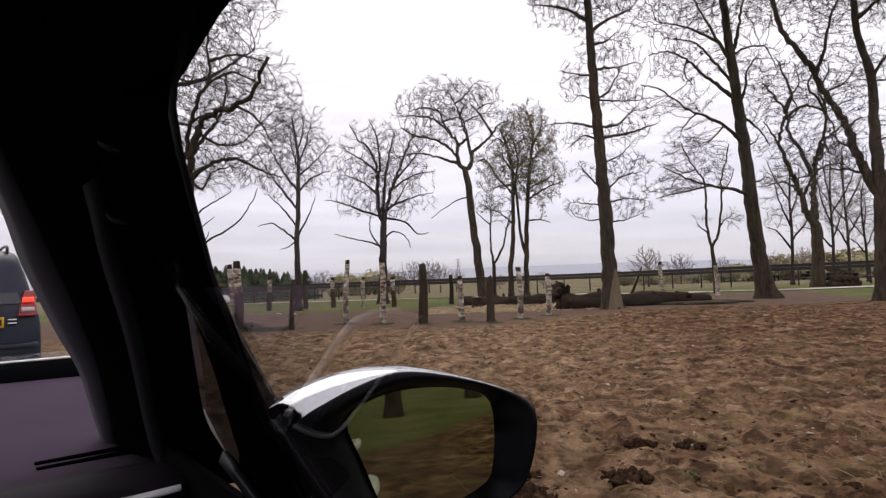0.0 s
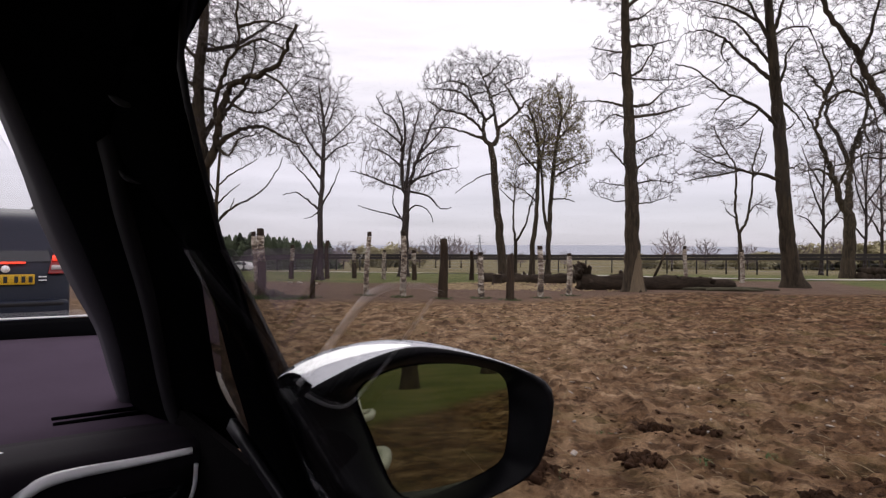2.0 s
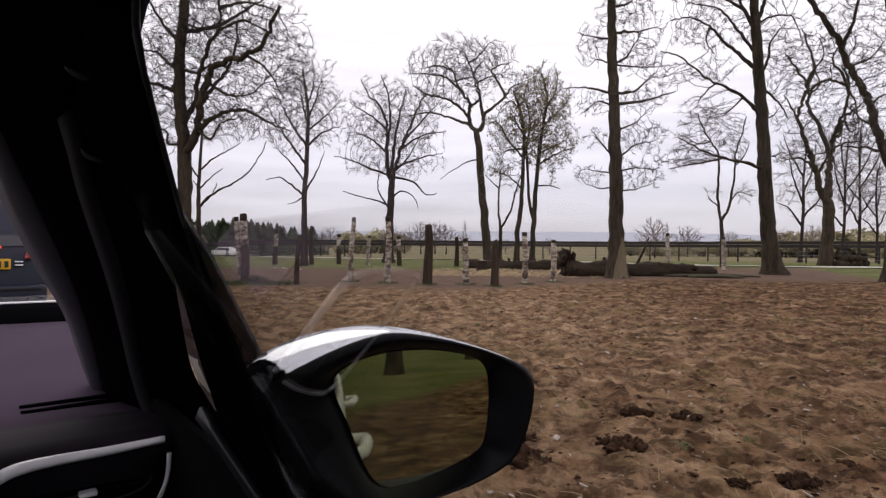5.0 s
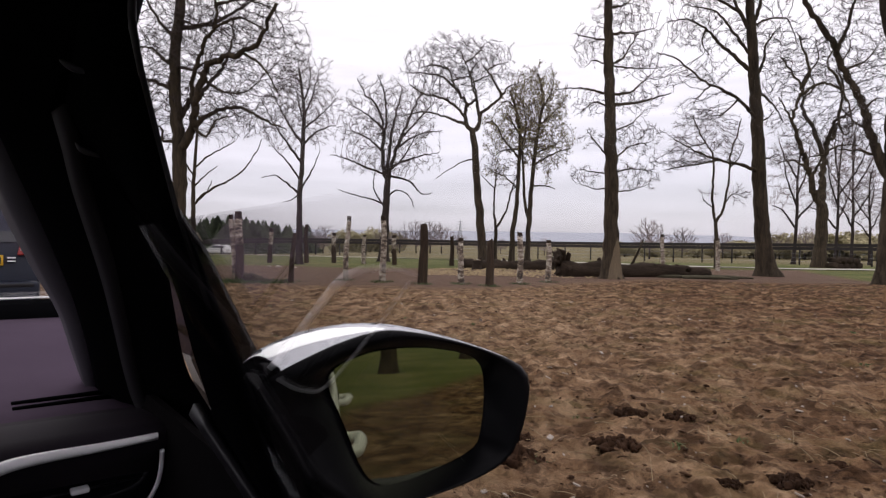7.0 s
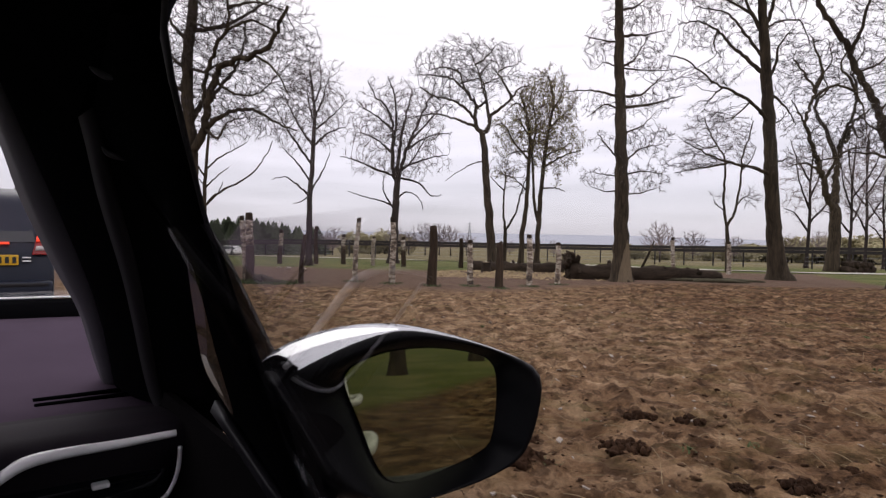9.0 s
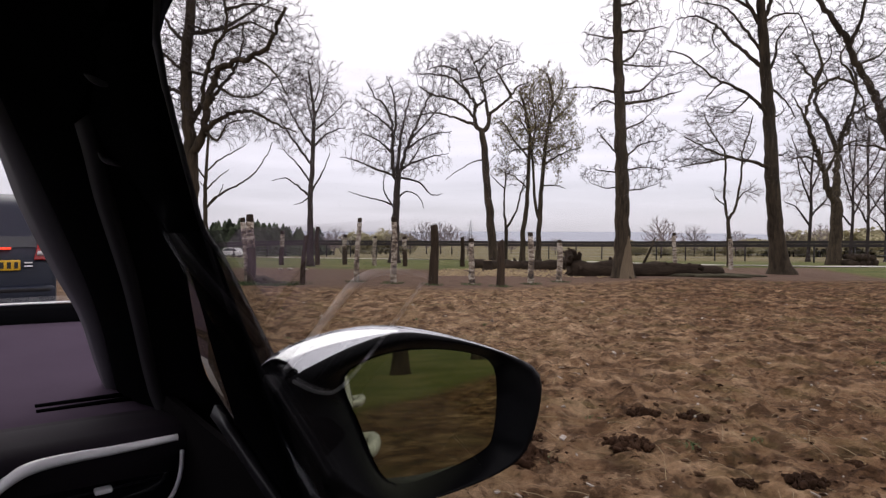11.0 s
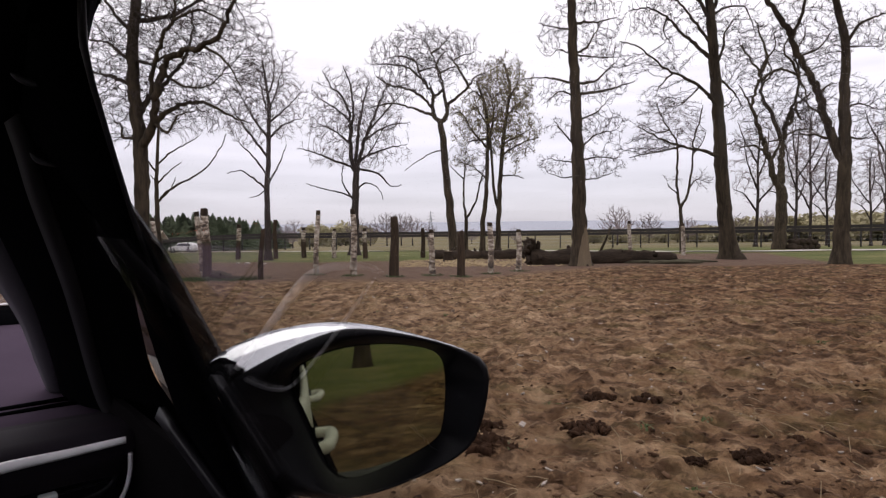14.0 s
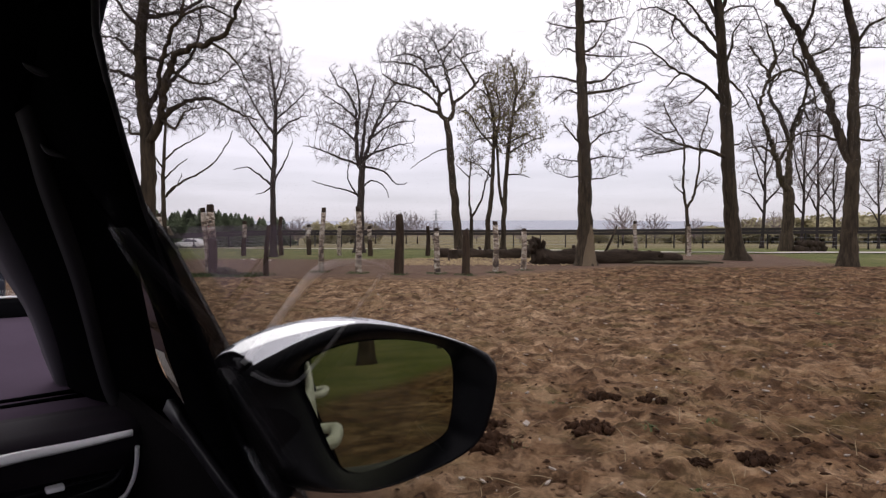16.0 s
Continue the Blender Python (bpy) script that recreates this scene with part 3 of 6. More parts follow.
def tree(name, x, y, k, stems, limbs, label, seed, domes, spacing=9.0, group="bare park trees", bark=None, twig=None, spread=0.5, leaves=0, flare=1.5, sides=14, wander=1.6, fine=3, step=5.0, gnarl=0.30, lift=0.10, tip=0.27, depth=0.6, reach=6.5):
    """A bare tree. stems and limbs: (start radius, end radius, (x, z), ...) in units of k metres, drawn in the plane that faces +y;
    the limbs swing out of that plane by chance, and twigs fill the domes (x, z, half width, half height) of the crown."""
    rng = random.Random(seed)
    wood, grown, bones = Shape(), [], []
    for i, (r0, r1, *line) in enumerate(stems):
        pts = curve_through([(a, 0.05 * b * math.sin(seed + i), b) for a, b in line], 10)
        m = len(pts) - 1
        radii = [r0 + (r1 - r0) * (j / m) ** 0.9 for j in range(m + 1)]
        if flare > 1 and line[0][1] <= 1:
            radii = [r * (1 + (flare - 1) * math.exp(-max(p.z, 0) / (r0 * 1.9))) for r, p in zip(radii, pts)]
        radii = [r * (1 + 0.09 * noise.noise(p * 0.06 + Vector((seed, 0, 0))) + 0.08 * noise.noise(p * 0.19 + Vector((seed, 4, 0)))) for r, p in zip(radii, pts)]
        for p, r in zip(pts, radii):
            p.x += 0.15 * r * noise.noise((seed, 1, p.z * 0.045)) * 2 * smooth(0, 60, p.z)
        first = pts[0] - Vector((0, 0, 8))
        b = len(wood.v)
        wood.tube([first] + pts, [radii[0] * 1.1] + radii, sides)
        for q in range(b, len(wood.v)):                # ribs of the root flare and of the bark
            v = wood.v[q]
            c = pts[min(max((q - b) // sides - 1, 0), m)]
            e = v - Vector((c.x, c.y, v.z))
            a = math.atan2(e.y, e.x)
            low = math.exp(-max(v.z, 0) / (r0 * 1.5)) if flare > 1 and line[0][1] <= 1 else 0
            wood.v[q] = v + e * (0.05 * noise.noise((math.cos(a) * 2 + seed, math.sin(a) * 2, v.z * 0.06)) + low * 0.30 * noise.noise((math.cos(a) * 1.6 + seed, math.sin(a) * 1.6, 3)))
        grown += pts
        bones += [(p, (pts[min(j + 1, m)] - pts[max(j - 1, 0)]).normalized(), r) for j, (p, r) in enumerate(zip(pts, radii)) if p.z > pts[-1].z * 0.4 or j > m * 0.55]
    for r0, r1, *line in limbs:
        swing, total = rng.uniform(-spread, spread), 0.0
        pts0 = [Vector((a, 0, b)) for a, b in line]
        out = [0.0]
        for a, b in zip(pts0, pts0[1:]):
            total += (b - a).length
            out.append(total)
        root = min(grown, key=lambda q: (q.x - pts0[0].x) ** 2 + (q.z - pts0[0].z) ** 2)
        pts = curve_through([tuple(root)] + [(p.x, root.y + swing * o, p.z) for p, o in zip(pts0[1:], out[1:])], 6)
        m = len(pts) - 1
        grown += pts
        for j in range(1, m):
            pts[j] += Vector((rng.uniform(-1, 1), rng.uniform(-1, 1), rng.uniform(-1, 1))) * min(r0 * 0.3 + 0.3, wander)
        radii = [(r0 + (r1 - r0) * (j / m) ** 0.8) * (1 + 0.12 * rng.uniform(-1, 1)) for j in range(m + 1)]
        wood.tube(pts, radii, 7)
        bones += [(p, (pts[min(j + 1, m)] - pts[max(j - 1, 0)]).normalized(), r) for j, (p, r) in enumerate(zip(pts, radii)) if j > 1]
    goals = strewn(domes, spacing, rng, depth)
    where, head, parent, load = grow(bones, goals, seed, step, gnarl, lift)
    n0 = len(bones)
    thick = tip * np.maximum(load, 1.0) ** 0.43
    stout = np.concatenate([[b[2] * 0.6 for b in bones], np.full(len(where) - n0, 1e9)])
    kid, par = np.arange(n0, len(where)), parent[n0:]
    ends = kid[load[n0:] < 2.5]
    rnd = np.random.RandomState(seed + 7)
    a, b = [where[par]], [where[kid]]
    ra, rb = [np.minimum(np.minimum(thick[par], stout[par]), thick[kid] * 1.5)], [thick[kid]]
    for _ in range(fine):                              # spurs of two joints at the tips
        d = head[ends] + rnd.normal(0, 0.55, (len(ends), 3)) + np.array((0, 0, lift))
        d /= np.linalg.norm(d, axis=1)[:, None]
        mid = where[ends] + d * rnd.uniform(0.4, 1.0, (len(ends), 1)) * reach
        e = d + rnd.normal(0, 0.55, d.shape)
        e /= np.linalg.norm(e, axis=1)[:, None]
        far = mid + e * rnd.uniform(0.4, 1.0, (len(ends), 1)) * reach
        a += [where[ends], mid]
        b += [mid, far]
        ra += [np.full(len(ends), tip * 0.9), np.full(len(ends), tip * 0.75)]
        rb += [np.full(len(ends), tip * 0.75), np.full(len(ends), tip * 0.35)]
    ob = thing(name, Matrix.Translation((x, y, ground_z(x, y) - 0.03)), label, "tree", group)
    part("trunk", scaled(wood, k), bark or BARK, ob)
    part("crown", twig_mesh("crown", twig or TWIG, np.vstack(a), np.vstack(b), np.concatenate(ra), np.concatenate(rb), k), twig or TWIG, ob)
    if leaves:
        s = Shape()
        for _ in range(leaves):
            p = Vector(where[rng.choice(ends)]) * k
            p = p + Vector((rng.gauss(0, 1), rng.gauss(0, 1), rng.gauss(0, 1))) * 0.15
            a = turned(Vector((0, 0, 1)), rng.uniform(0, 3.1), rng.uniform(0, 6.28)) * rng.uniform(0.04, 0.10)
            c = a.orthogonal() * rng.uniform(0.6, 1.0)
            b = len(s.v)
            s.v += [p - a, p + c * 0.6, p + a, p - c * 0.6]
            s.f.append((b, b + 1, b + 2, b + 3))
        part("leaves", s, LEAF_SPRING, ob, "sparse olive young leaves", smooth=False)
    return ob


tree("oak_tree", -8.34, 16.6, 0.0160,
     [(13, 7, (0, 0), (3, 183), (0, 252), (-5, 301), (-8, 360), (-7, 419), (0, 477), (3, 555), (11, 661))],
     [(9, 2.5, (7, 227), (30, 265), (42, 301), (61, 345), (88, 372), (143, 380), (172, 394), (189, 417), (209, 450)), (5, 1.5, (42, 301), (39, 331), (59, 375), (76, 403), (98, 428), (102, 469), (107, 521)), (6, 1.5, (0, 276), (11, 313), (29, 331), (43, 356), (64, 393), (74, 438), (70, 487)),
      (5, 1.2, (42, 260), (72, 295), (112, 303), (141, 291), (171, 275), (197, 266)), (4, 1.2, (-9, 380), (-30, 393), (-49, 409), (-84, 415)), (5, 1.4, (-9, 338), (-41, 350), (-66, 360), (-105, 368)),
      (3.5, 1, (-2, 246), (-32, 246), (-38, 266), (-53, 277)), (5, 1.3, (-1, 446), (45, 461), (85, 496), (125, 535)), (4.5, 1.2, (-5, 430), (-29, 448), (-57, 487), (-82, 535)),
      (3, 0.9, (2, 465), (43, 442), (80, 444)), (3.5, 1, (6, 381), (34, 370), (60, 384)), (3, 0.9, (102, 456), (144, 467), (193, 456)),
      (3, 0.9, (96, 424), (143, 433), (194, 407)), (3, 0.9, (143, 380), (182, 354), (211, 309)), (3, 0.9, (61, 345), (94, 325), (134, 331), (152, 352)),
      (3, 0.9, (32, 270), (66, 247), (92, 272), (126, 276)), (4.5, 1.2, (0, 506), (-32, 564), (-60, 622)), (4.5, 1.2, (3, 535), (57, 584), (97, 641))],
     "big bare oak with a wide crown of crooked limbs", 3, [(74, 438, 150, 95), (92, 316, 110, 70), (-41, 360, 60, 120), (8, 584, 170, 90), (182, 389, 50, 70)], spacing=9.6, spread=0.6, gnarl=0.34, lift=0, wander=3.2, flare=1.3, step=5, tip=0.29)
tree("young_tree", -14.64, 31.0, 0.0298,
     [(5, 1.6, (0, 0), (0, 56), (0, 116), (3, 165), (8, 223), (13, 262))],
     [(2.6, 0.7, (0, 104), (19, 126), (54, 146), (84, 169), (105, 199), (116, 227)), (2, 0.6, (1, 134), (19, 154), (46, 174)), (2, 0.6, (3, 168), (25, 192), (55, 210), (72, 221)),
      (2, 0.6, (0, 153), (-9, 179), (-15, 200)), (1.6, 0.6, (1, 140), (-14, 154)), (1.6, 0.6, (7, 111), (24, 130), (32, 149))],
     "slim bare tree with a long bent side branch", 5, [(21, 249, 40, 40), (60, 230, 30, 20)], spacing=13.2, fine=1, lift=0.15)
tree("slender_tree", -8.95, 31.0, 0.0298,
     [(6.2, 1.6, (0, 0), (1, 56), (2, 126), (6, 175), (9, 235), (10, 274), (6, 313), (1, 345))],
     [(2.4, 0.6, (1, 126), (-22, 146), (-42, 158), (-66, 154)), (2.2, 0.6, (2, 153), (-26, 189), (-46, 209)), (2.6, 0.6, (5, 183), (-22, 219), (-45, 253), (-65, 291)),
      (2.6, 0.6, (7, 209), (-16, 248), (-35, 283), (-48, 313)), (2.4, 0.6, (8, 213), (34, 239), (64, 249)), (2.2, 0.6, (3, 134), (19, 169), (29, 209)),
      (2.4, 0.6, (9, 252), (-5, 288), (-15, 329)), (2.4, 0.6, (10, 262), (24, 298), (34, 335)), (2, 0.6, (9, 284), (15, 323), (10, 358)),
      (1.6, 0.5, (1, 125), (-13, 116), (-28, 111)), (2.2, 0.6, (9, 239), (39, 273), (58, 303))],
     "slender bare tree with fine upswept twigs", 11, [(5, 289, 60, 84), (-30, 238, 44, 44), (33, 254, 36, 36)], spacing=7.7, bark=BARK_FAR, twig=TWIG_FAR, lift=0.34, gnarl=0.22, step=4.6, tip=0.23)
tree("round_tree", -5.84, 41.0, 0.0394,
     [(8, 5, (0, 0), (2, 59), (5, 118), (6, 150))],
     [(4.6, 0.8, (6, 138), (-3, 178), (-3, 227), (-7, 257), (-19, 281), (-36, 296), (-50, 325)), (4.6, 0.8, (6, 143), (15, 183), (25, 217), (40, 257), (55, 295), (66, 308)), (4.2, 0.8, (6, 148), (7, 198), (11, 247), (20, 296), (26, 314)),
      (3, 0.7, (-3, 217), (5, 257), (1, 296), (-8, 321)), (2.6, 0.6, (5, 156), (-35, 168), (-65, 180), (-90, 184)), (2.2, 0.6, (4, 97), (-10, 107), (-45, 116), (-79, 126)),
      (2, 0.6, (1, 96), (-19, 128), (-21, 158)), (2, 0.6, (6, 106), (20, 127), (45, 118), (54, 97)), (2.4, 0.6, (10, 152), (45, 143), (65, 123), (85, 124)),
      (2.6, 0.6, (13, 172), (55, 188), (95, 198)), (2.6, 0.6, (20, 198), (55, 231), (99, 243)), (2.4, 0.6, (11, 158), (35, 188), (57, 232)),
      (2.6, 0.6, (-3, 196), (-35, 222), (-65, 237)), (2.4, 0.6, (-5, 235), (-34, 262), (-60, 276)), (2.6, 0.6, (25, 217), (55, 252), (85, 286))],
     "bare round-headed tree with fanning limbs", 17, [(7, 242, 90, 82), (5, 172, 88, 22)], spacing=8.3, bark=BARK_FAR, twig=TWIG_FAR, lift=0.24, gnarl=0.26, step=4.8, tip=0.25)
tree("forked_tree", 0.89, 31.0, 0.0298,
     [(8, 5, (0, 0), (-8, 86), (-15, 155), (-19, 205), (-24, 241))],
     [(4.6, 1, (-24, 239), (-34, 254), (-37, 274), (-36, 294), (-49, 313), (-62, 338), (-69, 362), (-83, 374)), (3, 0.8, (-36, 268), (-59, 288), (-88, 298), (-113, 303), (-133, 315)), (3.2, 0.8, (-33, 253), (-54, 259), (-74, 266), (-113, 272), (-149, 264)),
      (2.8, 0.8, (-36, 288), (-21, 297), (-18, 305), (-26, 333), (-38, 357), (-46, 374)), (4.4, 1, (-23, 240), (-11, 254), (-14, 274), (-17, 294), (-19, 308), (-26, 338), (-29, 357), (-13, 384)), (3.4, 0.8, (-14, 270), (6, 284), (25, 299), (36, 314), (55, 319)),
      (2.6, 0.7, (25, 300), (11, 328), (1, 343), (15, 352), (35, 357)), (2.2, 0.6, (-26, 337), (-4, 345), (17, 349)), (2.6, 0.7, (-49, 316), (-78, 342), (-113, 351), (-139, 352)),
      (2.2, 0.6, (-62, 337), (-44, 343), (-28, 342)), (2.2, 0.6, (-69, 360), (-98, 367), (-123, 358)), (2.2, 0.6, (-38, 356), (-24, 368), (-3, 393)),
      (1.4, 0.5, (-17, 193), (-39, 187), (-69, 170), (-87, 157))],
     "leaning bare tree forked into a flat crown", 23, [(-52, 357, 98, 46), (-24, 377, 60, 30), (-69, 303, 75, 26)], spacing=8.2, gnarl=0.36, lift=0.14, wander=2.6, step=4.8, tip=0.27)
tree("sapling", 1.89, 40.0, 0.0385,
     [(3.6, 2.8, (0, 0), (1, 49), (1, 65))],
     [(2.4, 0.8, (1, 63), (-3, 99), (-1, 149), (1, 172)), (2.4, 0.8, (1, 63), (17, 94), (25, 129), (31, 151)), (1.3, 0.5, (-2, 129), (-18, 149), (-27, 159))],
     "thin forked bare sapling", 29, [(5, 178, 34, 28), (27, 149, 16, 24)], spacing=9.4, gnarl=0.35)
tree("leafing_tree", 3.19, 42.0, 0.0404,
     [(5, 1.5, (0, 0), (1, 58), (7, 108), (9, 167), (10, 232), (1, 274), (-9, 302)), (5, 1.4, (27, 0), (29, 68), (33, 138), (39, 207), (46, 256), (51, 295), (41, 337)), (3, 1.2, (29, 76), (22, 108), (18, 167), (16, 207), (22, 246), (16, 288))],
     [(2.2, 0.6, (9, 185), (-13, 207), (-37, 240), (-55, 234)), (2, 0.6, (9, 201), (-15, 201), (-35, 191)), (2.2, 0.6, (40, 197), (62, 207), (88, 221)),
      (2.2, 0.6, (44, 244), (66, 265), (85, 282)), (2.2, 0.6, (37, 172), (61, 190), (96, 201)), (1.8, 0.6, (35, 138), (56, 138), (72, 132)),
      (2, 0.6, (2, 270), (-14, 286), (-29, 276)), (2, 0.6, (10, 225), (-6, 256), (-14, 268)), (2, 0.6, (48, 271), (66, 305), (70, 335)),
      (2, 0.6, (18, 217), (6, 256), (8, 295)), (1.8, 0.6, (7, 128), (-13, 152), (-35, 162))],
     "pair of slim stems with sparse olive young leaves", 31, [(32, 261, 60, 88), (51, 197, 48, 42), (-25, 222, 34, 40), (-28, 162, 28, 22)], spacing=8.6, leaves=7000, twig=TWIG_FAR, gnarl=0.34, step=4.6)
tall = tree("tall_tree", 4.92, 20.2, 0.0194,
     [(13.5, 5.5, (0, 0), (-3, 72), (-5, 172), (-8, 221), (-10, 271), (-12, 320), (-16, 369), (-17, 418), (-19, 466), (-21, 563), (-19, 707))],
     [(3, 0.7, (-15, 321), (-39, 328), (-64, 333), (-104, 332)), (3.4, 0.7, (-12, 319), (15, 322), (35, 334), (57, 356)), (3.2, 0.7, (-9, 301), (25, 302), (55, 308), (81, 315)),
      (3.2, 0.7, (-15, 419), (4, 425), (29, 425), (60, 432)), (2.4, 0.6, (-17, 412), (-40, 418), (-70, 433)), (2.8, 0.7, (-14, 370), (5, 379), (15, 393), (28, 418)),
      (2, 0.6, (-13, 368), (20, 361), (60, 357)), (1.8, 0.5, (-20, 370), (-40, 379), (-54, 369)), (2, 0.6, (-10, 209), (-27, 226), (-42, 241), (-55, 255)),
      (1.8, 0.5, (-6, 186), (-33, 187), (-54, 192)), (1.8, 0.5, (-5, 161), (-28, 157), (-58, 167)), (1.8, 0.5, (-4, 151), (22, 154), (48, 163)),
      (2, 0.6, (-5, 205), (21, 229), (53, 236)), (2, 0.6, (-8, 254), (26, 271), (47, 292)), (2, 0.6, (-11, 294), (-39, 305), (-65, 285)),
      (2, 0.6, (-5, 187), (26, 192), (61, 187)), (4, 1, (-19, 486), (28, 524), (67, 544)), (4, 1, (-20, 505), (-70, 544), (-110, 553)),
      (3, 0.8, (-19, 466), (9, 476), (33, 495))],
     "tall straight tree with flared foot and short side branches", 37, [(-47, 305, 34, 24), (-42, 246, 26, 20), (-50, 182, 34, 20), (35, 312, 48, 22), (39, 249, 50, 30), (36, 182, 44, 26), (25, 393, 48, 38), (-50, 408, 28, 40), (14, 461, 62, 28), (-21, 573, 110, 70)], spacing=8.1, flare=1.85, gnarl=0.34, wander=2.4, step=4.2, tip=0.24, depth=0.8, reach=5)
# bark torn away at the foot of the tall tree
s = Shape()
rings = []
for i in range(12):
    z = 0.02 + 1.42 * i / 11
    w = 0.36 * math.sin(math.pi * min(1.0, 0.5 + 0.5 * i / 11)) ** 0.8 + 0.01
    r = 0.285 * (1 + 0.75 * math.exp(-z / 0.55))
    rings.append([((r + 0.012) * math.sin(a) * 1.02 + 0.05 * z + 0.02, -(r + 0.012) * math.cos(a) * 1.02, z) for a in (w * 1.5 * (k / 8 - 0.5) * 2 + 0.12 * noise.noise((i * 0.6, k * 0.7, 3)) for k in range(9))])
s.loft(rings, closed=False)
part("torn_patch", s, material("peeled_trunk_wood", (0.175, 0.132, 0.080), (0.085, 0.062, 0.042), 2.0, 24.0, 0.95, bump=0.7, stretch=(1, 1, 0.2)), tall, "paler patch where bark is gone")
tree("small_forked_tree", 15.75, 37.8, 0.0363,
     [(3.8, 2.8, (0, 0), (-2, 50), (-3, 82))],
     [(2.6, 0.8, (-3, 80), (-10, 105), (-13, 150), (-16, 195), (-30, 214), (-45, 239), (-55, 261)), (2.6, 0.8, (-2, 80), (7, 105), (9, 150), (6, 195), (12, 224), (15, 251)), (1.5, 0.5, (-10, 104), (-24, 115), (-30, 124)),
      (1.5, 0.5, (9, 109), (26, 130), (47, 128)), (1.5, 0.5, (-30, 214), (-55, 209), (-80, 219)), (1.5, 0.5, (8, 170), (25, 190), (35, 214))],
     "small bare tree forked low into two upright stems", 41, [(-28, 234, 56, 42), (29, 128, 30, 18), (16, 219, 24, 40), (-59, 195, 34, 26), (-29, 120, 16, 12)], spacing=9.2, twig=TWIG_FAR, gnarl=0.38, step=4.2)
tree("tall_tree", 12.58, 25.2, 0.0242,
     [(13, 5.2, (0, 0), (-9, 63), (-17, 133), (-22, 192), (-28, 261), (-33, 310), (-38, 350), (-42, 399), (-47, 438), (-50, 476), (-56, 554), (-52, 688))],
     [(4, 0.9, (-29, 265), (-45, 281), (-67, 296), (-107, 310), (-147, 320), (-197, 345), (-232, 350)), (3.8, 0.9, (-23, 181), (-56, 190), (-96, 194), (-145, 204), (-195, 222)), (2, 0.6, (-101, 194), (-155, 184), (-209, 172)),
      (4, 0.9, (-38, 344), (-64, 374), (-94, 403), (-114, 428), (-144, 445), (-178, 442)), (3.2, 0.8, (-41, 377), (-69, 408), (-94, 438), (-114, 453), (-159, 459)), (3, 0.8, (-33, 334), (-19, 369), (-14, 399), (0, 418), (10, 432)),
      (2.8, 0.7, (-32, 318), (-8, 306), (12, 289), (26, 269)), (2, 0.6, (-27, 265), (-8, 273), (3, 286)), (2.2, 0.6, (-22, 206), (-6, 204), (4, 212)),
      (1.8, 0.5, (-79, 293), (-101, 271), (-117, 266)), (1.8, 0.5, (-125, 313), (-147, 296), (-157, 281)), (4, 1, (-44, 414), (-65, 447), (-82, 481), (-110, 535)),
      (4, 1, (-44, 422), (-35, 457), (-27, 505), (-13, 563)), (2.4, 0.6, (-38, 426), (-10, 442), (29, 445), (55, 410)), (2, 0.6, (-109, 428), (-118, 403), (-103, 384)),
      (3, 0.8, (-70, 447), (-119, 476), (-169, 486))],
     "tall bare tree with long drooping side limbs", 43, [(-187, 342, 50, 26), (-122, 286, 44, 24), (-108, 355, 50, 24), (-114, 423, 80, 34), (-155, 200, 60, 22), (-1, 355, 38, 56), (-81, 525, 140, 70), (0, 423, 56, 38), (-8, 276, 28, 26)], spacing=9.7, flare=1.9, wander=3, gnarl=0.34, step=4.8, tip=0.27)
tree("forked_tree", 27.40, 47.0, 0.0452,
     [(10, 8.5, (0, 0), (3, 46), (5, 85), (4, 109))],
     [(6, 1.4, (4, 103), (-13, 130), (-21, 155), (-31, 175), (-38, 193), (-46, 208), (-54, 229), (-63, 254), (-55, 283), (-54, 303), (-71, 322), (-92, 348)), (3, 0.9, (-21, 154), (-9, 180), (1, 199), (25, 209), (47, 208)), (3, 0.8, (-55, 301), (-46, 327), (-65, 362), (-77, 383)),
      (3, 0.8, (-55, 287), (-26, 308), (4, 295), (15, 264), (17, 229)), (7, 1.4, (5, 100), (11, 135), (18, 165), (31, 195), (40, 224), (55, 239), (69, 264), (93, 283), (115, 299)), (4, 1, (39, 218), (41, 249), (49, 283), (43, 322), (33, 342), (42, 383)),
      (4.4, 1, (30, 197), (17, 254), (5, 293), (13, 313), (33, 332), (27, 371)), (2, 0.6, (-2, 193), (-24, 190), (-36, 185)), (3, 0.8, (6, 291), (-11, 313), (-35, 332), (-21, 371)),
      (2.6, 0.7, (9, 308), (1, 342), (17, 371), (2, 406)), (2.4, 0.7, (-61, 249), (-80, 268), (-95, 283)), (2.4, 0.7, (-31, 175), (-58, 183), (-83, 177)),
      (2.4, 0.7, (69, 262), (89, 244), (104, 254))],
     "dark bare tree forked low into crooked limbs", 47, [(-12, 342, 78, 66), (-30, 249, 56, 44), (67, 327, 46, 62), (-59, 190, 36, 24), (45, 244, 50, 40)], spacing=8.8, wander=2.6, gnarl=0.38, lift=0, step=4.8, tip=0.27, flare=1.35)
